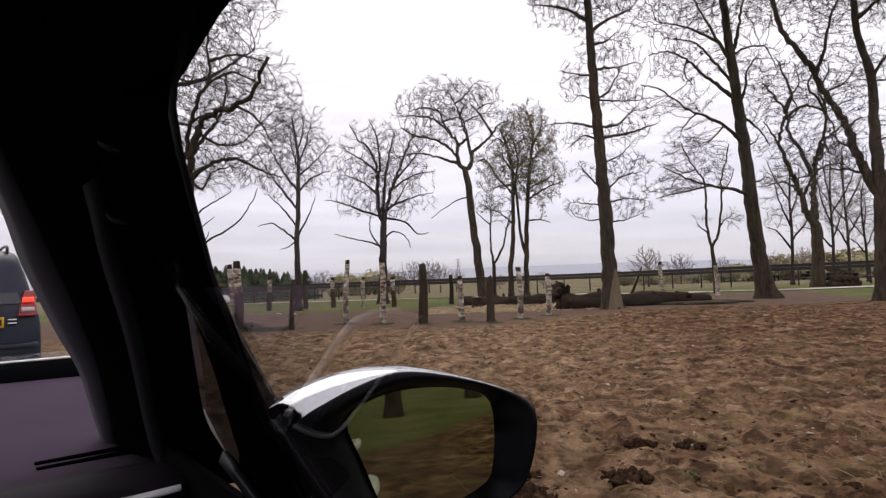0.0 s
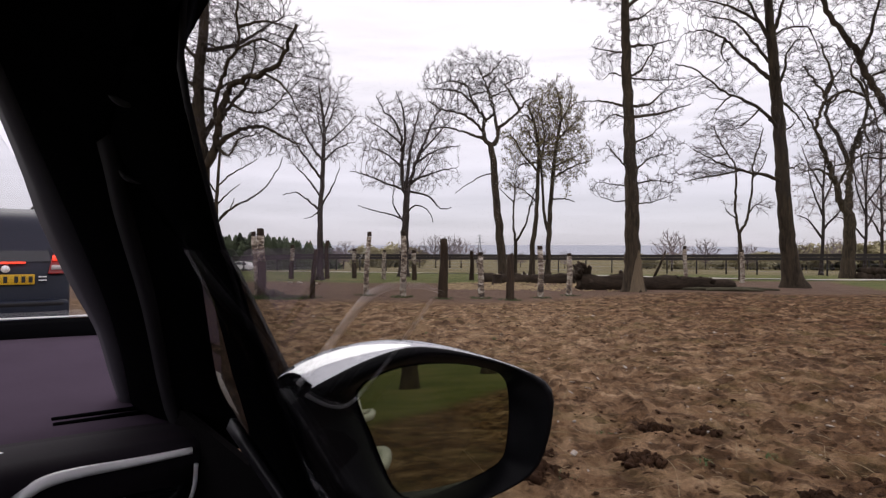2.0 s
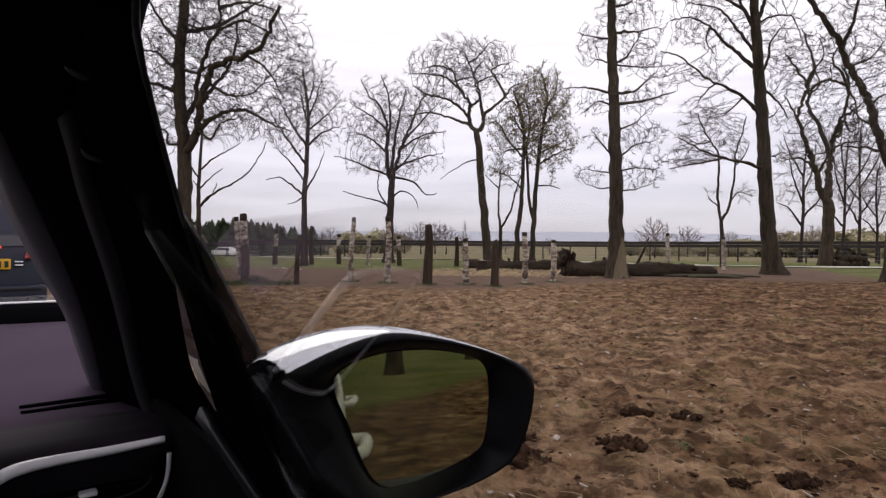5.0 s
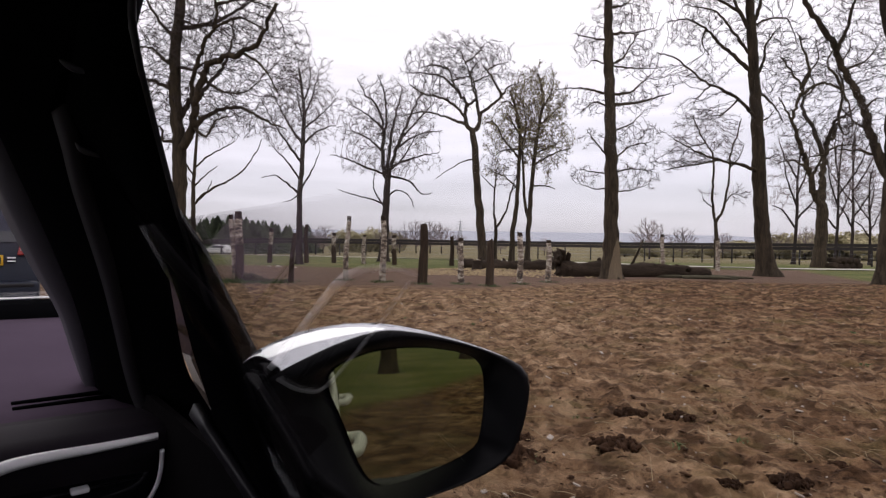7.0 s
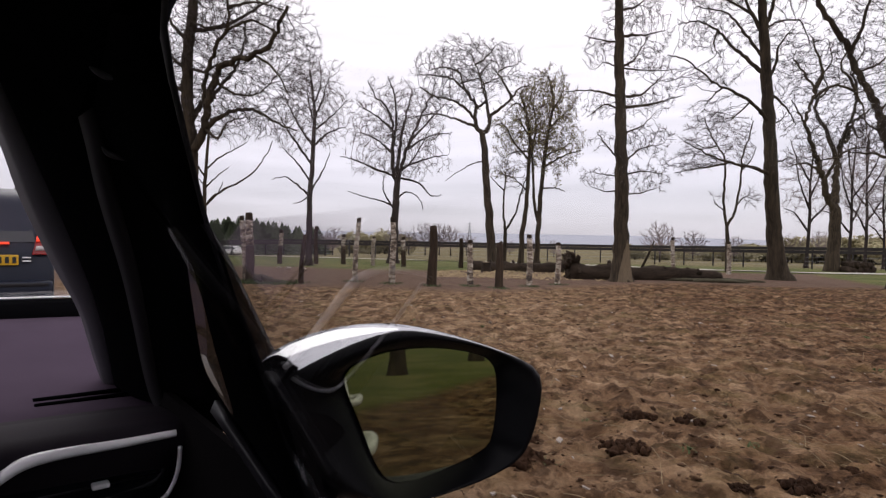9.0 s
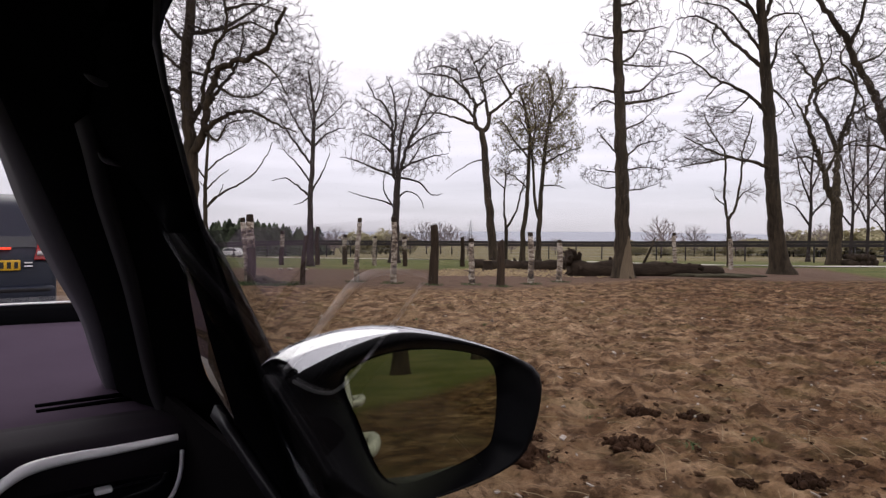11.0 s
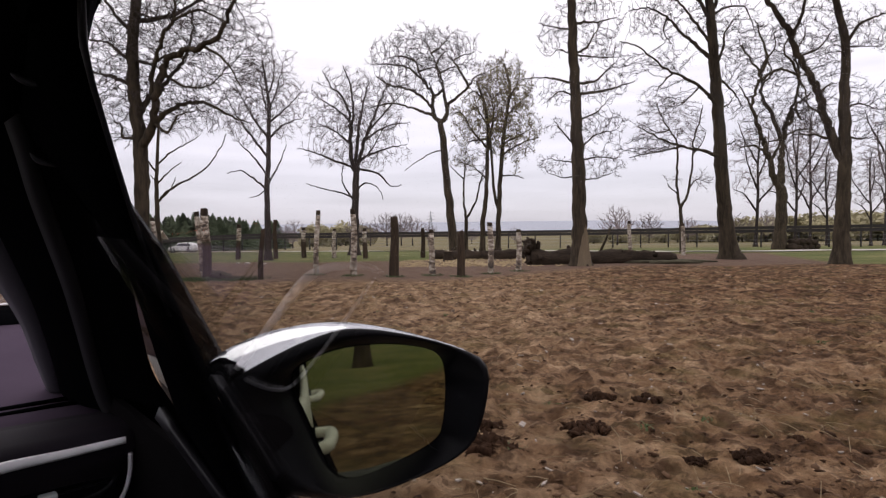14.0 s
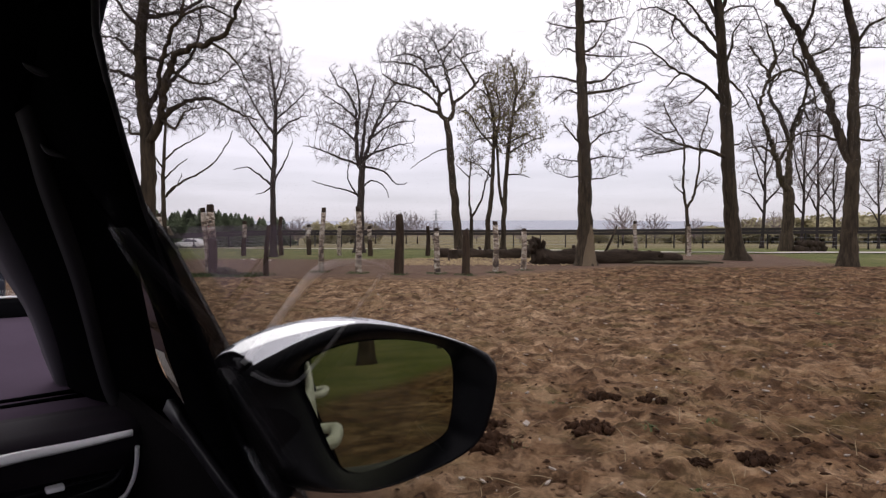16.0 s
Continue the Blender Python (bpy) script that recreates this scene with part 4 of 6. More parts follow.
tree("tall_tree", 12.81, 18.6, 0.0179,
     [(13, 4.5, (1, 0), (4, 76), (7, 146), (9, 186), (9, 235), (8, 284), (9, 324), (11, 373), (8, 412), (-3, 451), (-9, 499), (-9, 615))],
     [(8, 4, (6, 174), (-7, 225), (-21, 270), (-31, 314), (-45, 348), (-60, 378), (-71, 412), (-84, 441), (-104, 470), (-120, 509), (-133, 596)), (4, 1.4, (-70, 410), (-61, 446), (-57, 490), (-42, 558)), (3.6, 1, (10, 390), (25, 422), (45, 431), (71, 439)),
      (2.8, 0.8, (10, 229), (45, 227), (79, 231)), (3.2, 0.9, (-8, 229), (-35, 235), (-65, 238)), (2.4, 0.7, (-29, 312), (-7, 324), (5, 328)),
      (2.6, 0.8, (9, 361), (-9, 396), (-20, 414)), (2.2, 0.7, (11, 386), (41, 390), (82, 392)), (2.4, 0.7, (9, 275), (38, 289), (73, 284)),
      (2.4, 0.7, (-20, 269), (-41, 284), (-61, 309)), (4, 1, (-8, 499), (46, 548), (84, 606)), (2.4, 0.7, (-58, 375), (-33, 387), (-19, 412))],
     "tall tree splitting into two leaning stems", 53, [(55, 280, 46, 50), (-9, 410, 52, 48), (-79, 456, 58, 44), (60, 417, 50, 46), (-22, 553, 150, 70), (-44, 275, 36, 40)], spacing=9.7, flare=1.6, wander=2.6, gnarl=0.34, step=4.8, tip=0.28)
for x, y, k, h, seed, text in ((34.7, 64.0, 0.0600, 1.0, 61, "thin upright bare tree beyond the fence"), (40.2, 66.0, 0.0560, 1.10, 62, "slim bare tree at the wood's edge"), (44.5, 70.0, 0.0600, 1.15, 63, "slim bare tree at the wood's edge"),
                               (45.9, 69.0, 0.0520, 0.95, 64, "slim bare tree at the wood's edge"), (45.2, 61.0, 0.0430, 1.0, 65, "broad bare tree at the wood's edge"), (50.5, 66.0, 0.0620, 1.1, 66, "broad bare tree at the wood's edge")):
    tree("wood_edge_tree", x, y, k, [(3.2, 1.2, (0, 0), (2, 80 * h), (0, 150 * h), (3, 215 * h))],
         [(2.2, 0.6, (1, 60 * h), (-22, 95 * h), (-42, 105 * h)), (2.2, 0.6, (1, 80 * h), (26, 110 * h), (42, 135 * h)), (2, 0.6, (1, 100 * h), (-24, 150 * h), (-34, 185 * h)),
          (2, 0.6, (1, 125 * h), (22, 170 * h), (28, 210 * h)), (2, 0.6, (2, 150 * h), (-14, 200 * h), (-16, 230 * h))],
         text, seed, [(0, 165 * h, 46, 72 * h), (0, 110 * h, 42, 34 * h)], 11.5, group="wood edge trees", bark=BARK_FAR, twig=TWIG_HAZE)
# trees across the track, behind the cars
for x, y, k, seed in ((11.4, -11.1, 0.022, 71), (17.5, -13.0, 0.022, 72), (21.0, -8.5, 0.024, 73)):
    tree("park_tree", x, y, k, [(10, 6, (0, 0), (3, 100), (0, 240), (5, 380))],
         [(4, 1, (1, 200), (-50, 260), (-90, 330)), (4, 1, (1, 220), (50, 290), (90, 340)), (4, 1, (2, 300), (-30, 380), (-50, 440))], "bare tree on the grass across the track", seed, [(0, 360, 110, 110)], 20.0, fine=1)


def bare_bush(name, seed):
    """A far bare bush or small tree, as two meshes one metre high."""
    rng = random.Random(seed)
    wood = Shape()
    wood.tube([Vector((0, 0, -4)), Vector((0, 0, 12)), Vector((1, 0, 34))], [2.6, 2.1, 1.5], 6)
    bones = [(Vector((0.5, 0, z)), Vector((0, 0, 1)), 1.6) for z in range(14, 36, 4)]
    goals = strewn([(0, 60, 40 + 4 * math.sin(seed), 38), (3, 48, 44, 24)], 6.2, rng, 0.9)
    where, head, parent, load = grow(bones, goals, seed, 5.0, 0.25, 0.15)
    kid = np.arange(len(bones), len(where))
    ends = kid[load[kid] < 2.5]
    tips = where[ends] + (head[ends] + np.random.RandomState(seed).normal(0, 0.5, (len(ends), 3))) * 6
    thick = 0.55 * np.maximum(load, 1) ** 0.42
    a, b = np.vstack([where[parent[kid]], where[ends]]), np.vstack([where[kid], tips])
    ra, rb = np.concatenate([np.minimum(thick[parent[kid]], 1.6), np.full(len(ends), 0.5)]), np.concatenate([thick[kid], np.full(len(ends), 0.25)])
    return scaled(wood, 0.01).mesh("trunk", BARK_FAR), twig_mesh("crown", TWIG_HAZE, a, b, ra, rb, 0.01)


BUSHES = [bare_bush("bare_bush", s) for s in (81, 82, 83, 84)]
rng = random.Random(90)


def place_bush(x, y, h, i, wide=1.0):
    ob = thing("bare_tree", pose(x, y, fall(x, y) - 0.1, 0, 0, rng.uniform(0, 360)) @ Matrix.Diagonal((h * wide, h * wide, h, 1)), "far bare grey bushy tree in the field", "tree", "far bare trees")
    part("trunk", BUSHES[i % 4][0], BARK_FAR, ob)
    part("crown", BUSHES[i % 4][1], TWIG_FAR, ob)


place_bush(30.6, 100.0, 7.2, 0, 1.1)
for i, (x, y, h) in enumerate(((-21, 150, 7.5), (-17, 148, 6.5), (-13, 150, 8.6), (-9.5, 152, 9.0), (-6.5, 150, 8.2), (-2.5, 156, 6.2), (4, 170, 4.8), (10, 175, 4.8), (17, 170, 5.0), (22, 168, 5.2),
                               (54, 150, 8.0), (64, 150, 7.0), (-37, 150, 8.0), (77, 150, 7.5), (84, 150, 8.5), (-41, 160, 7.0))):
    place_bush(x, y, h, i)


def leaf_cloud(seed, count, narrow=False):
    """A far bush or conifer one metre high, as many small tufts of leaves."""
    rg = random.Random(seed)
    s = Shape()
    lumps_ = [(rg.uniform(-0.35, 0.35), rg.uniform(-0.35, 0.35), rg.uniform(0.25, 0.78), rg.uniform(0.16, 0.3)) for _ in range(9)]
    for _ in range(count):
        if narrow:
            z = rg.random() ** 1.3
            tier = 0.72 + 0.28 * abs(math.sin(z * 21.0 + seed))
            r = (1 - z) ** 0.95 * 0.22 * tier * rg.uniform(0.5, 1.2) + 0.003
            a = rg.uniform(0, 6.283)
            p = Vector((r * math.cos(a), r * math.sin(a), z))
            size = 0.008 + 0.022 * (1 - z)
        else:
            x, y, z, r = rg.choice(lumps_)
            d = Vector((rg.gauss(0, 1), rg.gauss(0, 1), rg.gauss(0, 1))).normalized() * r * rg.uniform(0.6, 1.05)
            p = Vector((x, y, z)) + d
            p.z = abs(p.z)
            size = rg.uniform(0.03, 0.06)
        a = turned(Vector((0, 0, 1)), rg.uniform(0, 3.1), rg.uniform(0, 6.28)) * size
        c = a.orthogonal() * rg.uniform(0.5, 1.0)
        b = len(s.v)
        s.v += [p - a, p + c, p + a, p - c]
        s.f.append((b, b + 1, b + 2, b + 3))
    return s


CLOUDS = [leaf_cloud(s, 900).mesh("foliage", LEAF_WOOD, False) for s in (101, 102, 103)]
CONES = [leaf_cloud(s, 2600, True).mesh("foliage", CONIFER, False) for s in (111, 112, 113)]
STEM = Shape().tube([Vector((0, 0, -0.05)), Vector((0, 0, 0.45)), Vector((0, 0, 0.95))], [0.02, 0.014, 0.004], 6).mesh("trunk", BARK_FAR)


def far_leafy(name, x, y, h, wide, mesh, mat, label, group):
    ob = thing(name, pose(x, y, fall(x, y) - 0.1, 0, 0, rng.uniform(0, 360)) @ Matrix.Diagonal((h * wide, h * wide, h, 1)), label, "tree", group)
    part("trunk", STEM, BARK_FAR, ob)
    part("foliage", mesh, mat, ob)


for i in range(120):
    x = -82 + i * 0.34 + rng.uniform(-0.5, 0.5)
    h = rng.uniform(6.4, 10.0) - 1.8 * smooth(-62, -44, x)
    far_leafy("conifer", x, 150 + rng.uniform(-6, 8), h, rng.uniform(1.6, 2.3), CONES[i % 3], CONIFER, "dark green conifer in a far plantation", "conifer plantation")
for i in range(14):
    far_leafy("leafing_bush", -34 + i * 1.15 + rng.uniform(-0.5, 0.5), 158 + rng.uniform(-5, 5), rng.uniform(5.0, 7.0), rng.uniform(0.8, 1.2), CLOUDS[i % 3], LEAF_WOOD, "far bush coming into yellow-green leaf", "far leafing bushes")
for i in range(110):
    x = 40 + i * 1.1 + rng.uniform(-1.2, 1.2)
    far_leafy("leafing_bush", x, 165 + rng.uniform(-14, 14), rng.uniform(2.8, 4.4) + 3.2 * smooth(66, 90, x) + 2.0 * smooth(90, 130, x), rng.uniform(1.1, 1.7), CLOUDS[i % 3], LEAF_WOOD, "far bush coming into yellow-green leaf", "far leafing bushes")

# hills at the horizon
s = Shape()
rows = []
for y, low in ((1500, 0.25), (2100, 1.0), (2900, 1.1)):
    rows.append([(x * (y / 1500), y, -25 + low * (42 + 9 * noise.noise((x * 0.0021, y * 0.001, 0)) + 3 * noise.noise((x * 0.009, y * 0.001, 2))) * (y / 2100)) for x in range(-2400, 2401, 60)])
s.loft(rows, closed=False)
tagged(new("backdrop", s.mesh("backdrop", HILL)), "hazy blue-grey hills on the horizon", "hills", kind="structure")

# ---------------------------------------------------------------- fence
FENCE = curve_through([(-95, 98, 0), (-50, 86, 0), (-20, 77, 0), (15, 72, 0), (36, 60, 0), (62, 50, 0), (95, 44, 0)], 30)
fence = thing("fence", Matrix.Identity(4), "long dark timber fence with a solid top band", "fence", kind="structure")
band_back, band_front, walked, stations = [], [], 0.0, [FENCE[0]]
for a, b in zip(FENCE, FENCE[1:]):
    walked += (b - a).length
    if walked > 2.6:
        stations.append(b)
        walked = 0.0
POST_MESH = Shape().tube([Vector((0, 0, -0.3)), Vector((0, 0, 1.1)), Vector((0, 0, 2.2))], [0.085, 0.08, 0.075], 7).mesh("post", FENCE_DARK)
for p in stations:
    ob = part("post", POST_MESH, FENCE_DARK, fence)
    ob.matrix_basis = pose(p.x, p.y, fall(p.x, p.y) - 0.05)
for i, (a, b) in enumerate(zip(stations, stations[1:])):
    za, zb = fall(a.x, a.y), fall(b.x, b.y)
    d = (b - a).normalized()
    n_ = Vector((d.y, -d.x, 0))
    for name, z0, z1, off in (("board", 1.52, 1.84, 0.09), ("board", 1.87, 2.18, 0.10)):
        s = Shape()
        s.loft([[tuple(p + n_ * off + Vector((0, 0, z + h))), tuple(p + n_ * (off + 0.03) + Vector((0, 0, z + h))), tuple(p + n_ * (off + 0.03) + Vector((0, 0, z + k))), tuple(p + n_ * off + Vector((0, 0, z + k)))]
                for p, z, h, k in ((a + d * 0.01, za, z0, z1), (b - d * 0.01, zb, z0, z1))])
        part(name, s, FENCE_DARK, fence, smooth=False)
for h in (0.35, 0.75, 1.15):
    part("wire", Shape().tube([Vector((p.x, p.y - 0.1, fall(p.x, p.y) + h)) for p in stations], [0.012] * len(stations), 3), STEEL, fence)

# ---------------------------------------------------------------- enclosure posts
def tuft_shape(seed, count, h, spread):
    rg = random.Random(seed)
    s = Shape()
    for _ in range(count):
        a, r = rg.uniform(0, 6.283), spread * math.sqrt(rg.random())
        p = Vector((r * math.cos(a), r * math.sin(a), -0.01))
        lean = Vector((rg.gauss(0, 0.4), rg.gauss(0, 0.4), 1)).normalized() * h * rg.uniform(0.5, 1.1)
        w = Vector((math.cos(a + 1.3), math.sin(a + 1.3), 0)) * 0.006
        b = len(s.v)
        s.v += [p - w, p + w, p + lean * 0.6 + w * 0.6, p + lean + Vector((rg.gauss(0, 0.03), rg.gauss(0, 0.03), 0)), p + lean * 0.6 - w * 0.6]
        s.f.append((b, b + 1, b + 2, b + 3, b + 4))
    return s


def post(x, y, h, r, style, seed, lean=0.0, label=None):
    rg = random.Random(seed)
    base = Matrix.Translation((x, y, ground_z(x, y))) @ pose(0, 0, 0, rg.uniform(-2, 2), lean, rg.uniform(0, 40))
    text = label or {"birch": "upright birch log post with peeling black-and-white bark", "dark": "upright weathered dark wooden post", "capped": "upright post with birch bark above dark wood"}[style]
    ob = thing("post", base, text, "post", "upright posts in the soil")

    def column(z0, z1, ra, rb, ragged):
        s = Shape()
        rings = []
        steps = max(4, int((z1 - z0) / 0.16))
        for i in range(steps + 1):
            z = z0 + (z1 - z0) * i / steps
            rr = ra + (rb - ra) * i / steps
            ring = []
            for k in range(10):
                w = 6.283 * k / 10
                q = rr * (1 + 0.14 * noise.noise((math.cos(w) * 1.2 + seed, math.sin(w) * 1.2, z * 2.5)))
                top = ragged * abs(noise.noise((math.cos(w) * 2 + seed, math.sin(w) * 2, 7))) if i == steps else 0
                ring.append((q * math.cos(w) + 0.03 * math.sin(z * 2 + seed) * z, q * math.sin(w), z + top))
            rings.append(ring)
        return s.loft(rings)

    if style == "capped":
        part("shaft", column(-0.25, h * 0.52, r * 1.15, r, 0), POST_DARK, ob)
        part("bark", column(h * 0.53, h * 0.90, r * 1.02, r * 0.95, 0), BIRCH, ob, "peeling birch bark")
        part("tip", column(h * 0.905, h, r * 0.97, r * 0.85, 0.04), POST_DARK, ob)
    elif style == "birch":
        part("shaft", column(-0.25, h * 0.93, r * 1.1, r * 0.9, 0), BIRCH, ob)
        part("tip", column(h * 0.935, h, r * 0.88, r * 0.8, 0.05), POST_DARK, ob)
    else:
        part("shaft", column(-0.25, h, r * 1.2, r * 0.85, 0.16), POST_DARK, ob)
    return ob


for x, y, h, r, style, lean in (
        (-6.12, 15.6, 1.85, 0.105, "capped", 0), (-6.30, 15.75, 1.78, 0.075, "birch", -2), (-11.2, 33.0, 1.95, 0.13, "capped", 1), (-4.47, 14.8, 1.24, 0.060, "dark", 3),
        (-9.1, 33.0, 2.15, 0.12, "dark", 0), (-7.75, 34.0, 1.75, 0.13, "capped", 0), (-3.42, 16.5, 1.80, 0.075, "birch", 1), (-6.0, 34.0, 1.7, 0.12, "birch", 0),
        (-2.26, 15.7, 1.77, 0.085, "birch", 0), (-4.15, 33.5, 1.72, 0.13, "capped", 0), (-1.16, 15.4, 1.53, 0.115, "dark", 0), (-0.85, 33.0, 1.6, 0.12, "dark", 0),
        (-0.15, 15.8, 1.22, 0.080, "birch", 0), (0.60, 15.4, 1.15, 0.105, "dark", -1), (1.49, 16.6, 1.44, 0.085, "birch", 0), (2.44, 17.8, 1.25, 0.085, "birch", 1),
        (8.2, 25.0, 1.70, 0.085, "birch", 0), (13.6, 32.5, 1.75, 0.12, "birch", 0), (-14.2, 29.5, 2.2, 0.12, "birch", 0)):
    post(x, y, h, r, style, int(abs(x) * 100 + y * 10), lean)
for i, (x, y) in enumerate(((-3.42, 16.35), (-2.26, 15.55), (-1.16, 15.25), (-0.15, 15.65), (0.60, 15.25), (1.49, 16.45), (2.44, 17.6), (-5.6, 14.9), (-6.4, 15.2), (-4.9, 15.0), (-6.9, 15.0), (-7.4, 15.1), (-5.2, 14.7), (-6.1, 14.8))):
    ob = new("grass_tuft", tuft_shape(200 + i, 170 if i < 7 else 420, 0.075 if i < 7 else 0.095, 0.32 if i < 7 else 0.62).mesh("grass_tuft", GRASS, False))
    ob.matrix_basis = Matrix.Translation((x, y, ground_z(x, y)))
    tagged(ob, "rough green grass tuft at a post's foot" if i < 7 else "rough green grass by the old logs", "grass", kind="stuff")


def clod_shape(seed, flat=0.6):
    bm = bmesh.new()
    bmesh.ops.create_icosphere(bm, subdivisions=2, radius=1.0)
    for v in bm.verts:
        v.co *= 1 + 0.45 * noise.noise(v.co * 1.3 + Vector((seed, 0, 0))) + 0.22 * noise.noise(v.co * 3.1 + Vector((0, seed, 0)))
        v.co.z *= flat
    s = Shape()
    s.v = [v.co.copy() for v in bm.verts]
    s.f = [tuple(v.index for v in f.verts) for f in bm.faces]
    bm.free()
    return s


# ---------------------------------------------------------------- logs
def log_shape(length, r0, r1, seed, bend=0.1, knots=5):
    s = Shape()
    rings = []
    for i in range(25):
        t = i / 24
        x = t * length
        rr = r0 + (r1 - r0) * t
        cy, cz = bend * math.sin(t * 3.1 + seed), rr * 0.92 + 0.05 * math.sin(t * 5 + seed)
        rings.append([(x, cy + rr * math.cos(w) * (1 + 0.42 * noise.noise((t * 11, math.cos(w) * 1.5 + seed, math.sin(w) * 1.5))), cz + rr * math.sin(w) * (1 + 0.42 * noise.noise((t * 11, math.cos(w) * 1.5 + seed, math.sin(w) * 1.5 + 4))))
                      for w in (6.283 * k / 16 for k in range(16))])
    s.loft(rings)
    rg = random.Random(seed)
    for _ in range(knots):
        t = rg.uniform(0.1, 0.9)
        a = rg.uniform(0.3, 2.8)
        rr = r0 + (r1 - r0) * t
        c = Vector((t * length, 0, rr))
        d = Vector((rg.uniform(-0.5, 0.5), math.cos(a), math.sin(a))).normalized()
        s.tube([c + d * rr * 0.6, c + d * rr * 1.15, c + d * rr * 1.4], [rr * 0.35, rr * 0.24, rr * 0.17], 7)
    return s


fallen = thing("fallen_log", pose(3.35, 21.6, ground_z(5, 21.6) - 0.06, 0, 0, 4), "big fallen tree trunk with torn root end, bark dark and wet", "log", "fallen trunks")
part("stem", log_shape(5.6, 0.36, 0.19, 4, 0.14, 16), LOG_BARK, fallen)
s = Shape()
rg = random.Random(7)
for _ in range(26):
    a, b = rg.uniform(0, 6.283), rg.uniform(0.32, 0.66)
    p = Vector((rg.uniform(-0.05, 0.25), 0, 0.50))
    d = Vector((rg.uniform(-0.35, 0.25), math.cos(a), math.sin(a) * 0.9)).normalized()
    q = p + d * b
    s.tube([p, p + d * b * 0.5 + Vector((rg.uniform(-0.06, 0.06), 0, 0)), q, q + Vector((rg.uniform(-0.2, 0.05), d.y * 0.1, d.z * 0.1))], [0.17, 0.12, 0.08, 0.03], 6)
part("root_plate", s, LOG_BARK, fallen, "torn root plate with stubs")
second = thing("fallen_log", pose(-0.15, 29.0, ground_z(0, 29) - 0.06, 0, 0, -2), "long fallen trunk lying behind the posts", "log", "fallen trunks")
part("stem", log_shape(4.4, 0.30, 0.25, 9, 0.15, 9), LOG_BARK, second)
branch = thing("fallen_branch", pose(7.2, 21.9, ground_z(7.2, 21.9) - 0.03, 0, 0, -6), "thin broken branches lying on the soil", "branch")
s = Shape()
for i in range(9):
    x0, y0 = rg.uniform(-0.4, 1.4), rg.uniform(-0.5, 0.5)
    a = rg.uniform(-0.35, 0.35)
    L = rg.uniform(0.8, 1.9)
    s.tube([Vector((x0, y0, 0.05)), Vector((x0 + L * 0.5, y0 + a * 0.5, 0.10)), Vector((x0 + L, y0 + a, 0.06))], [0.085, 0.06, 0.03], 6)
part("stick", s, LOG_MOSS, branch)
low = thing("cut_log", pose(-5.75, 15.0, ground_z(-5.7, 15.0) - 0.02, 0, 0, -6), "low mossy log sunk in rough grass by the posts", "log", "low logs")
part("stem", log_shape(1.15, 0.11, 0.05, 14, 0.05, 2), LOG_MOSS, low)
low = thing("cut_log", pose(-6.0, 15.5, ground_z(-6, 15.5), 0, 0, 2), "short squared timber lying by the posts", "log", "low logs")
part("beam", Shape().box(0, 0.52, -0.09, 0.09, 0, 0.14), POST_DARK, low, bevel=0.02)
stump = thing("stump", pose(0.45, 26.0, ground_z(0.45, 26.0) - 0.02, 0, 0, 15), "short dark tree stump by the long trunk", "stump")
s = Shape()
s.loft([[(r * math.cos(6.283 * k / 14) * (1 + 0.12 * noise.noise((k * 0.9, z * 4, 2))), r * math.sin(6.283 * k / 14) * (1 + 0.12 * noise.noise((k * 0.7, z * 4, 5))), z) for k in range(14)] for z, r in ((-0.1, 0.27), (0.06, 0.24), (0.22, 0.21), (0.42, 0.215), (0.46, 0.20))])
part("bole", s, LOG_BARK, stump)
part("cut_face", Shape().tube([Vector((0, 0, 0.455)), Vector((0, 0, 0.466))], [0.185, 0.18], 14), WOOD_CUT, stump, "weathered cut face")
pile = thing("log_pile", pose(28.7, 46.0, ground_z(28.7, 46.0) - 0.05, 0, 0, 5), "low pile of dark cut logs by the road", "log pile")
for i, (x, z) in enumerate(((-0.75, 0.0), (-0.25, 0.02), (0.25, 0.0), (0.75, 0.02), (-0.5, 0.42), (0.0, 0.44), (0.5, 0.42))):
    ob = part("log", log_shape(1.5, 0.25, 0.23, 30 + i, 0.03, 1), LOG_BARK, pile)
    ob.matrix_basis = pose(x, -0.7, z, 0, 0, 90)
for i, (x, y, r) in enumerate(((-8.85, 26.0, 0.10), (-8.45, 26.1, 0.13), (-7.5, 25.4, 0.09))):
    f = clod_shape(700 + i, 0.45)
    ob = new("stone", scaled(f, r).mesh("stone", STONE))
    ob.matrix_basis = Matrix.Translation((x, y, ground_z(x, y) + 0.02))
    tagged(ob, "small pale stone on the trodden earth", "stone", "pale stones")
leaning = thing("leaning_pole", pose(10.4, 38.0, ground_z(10.4, 38) - 0.1, 0, 24, 0), "thin dead pole leaning in the field", "pole")
part("shaft", Shape().tube([Vector((0, 0, 0)), Vector((0.03, 0, 1.1)), Vector((0, 0.05, 2.1))], [0.09, 0.08, 0.05], 7), BARK, leaning)

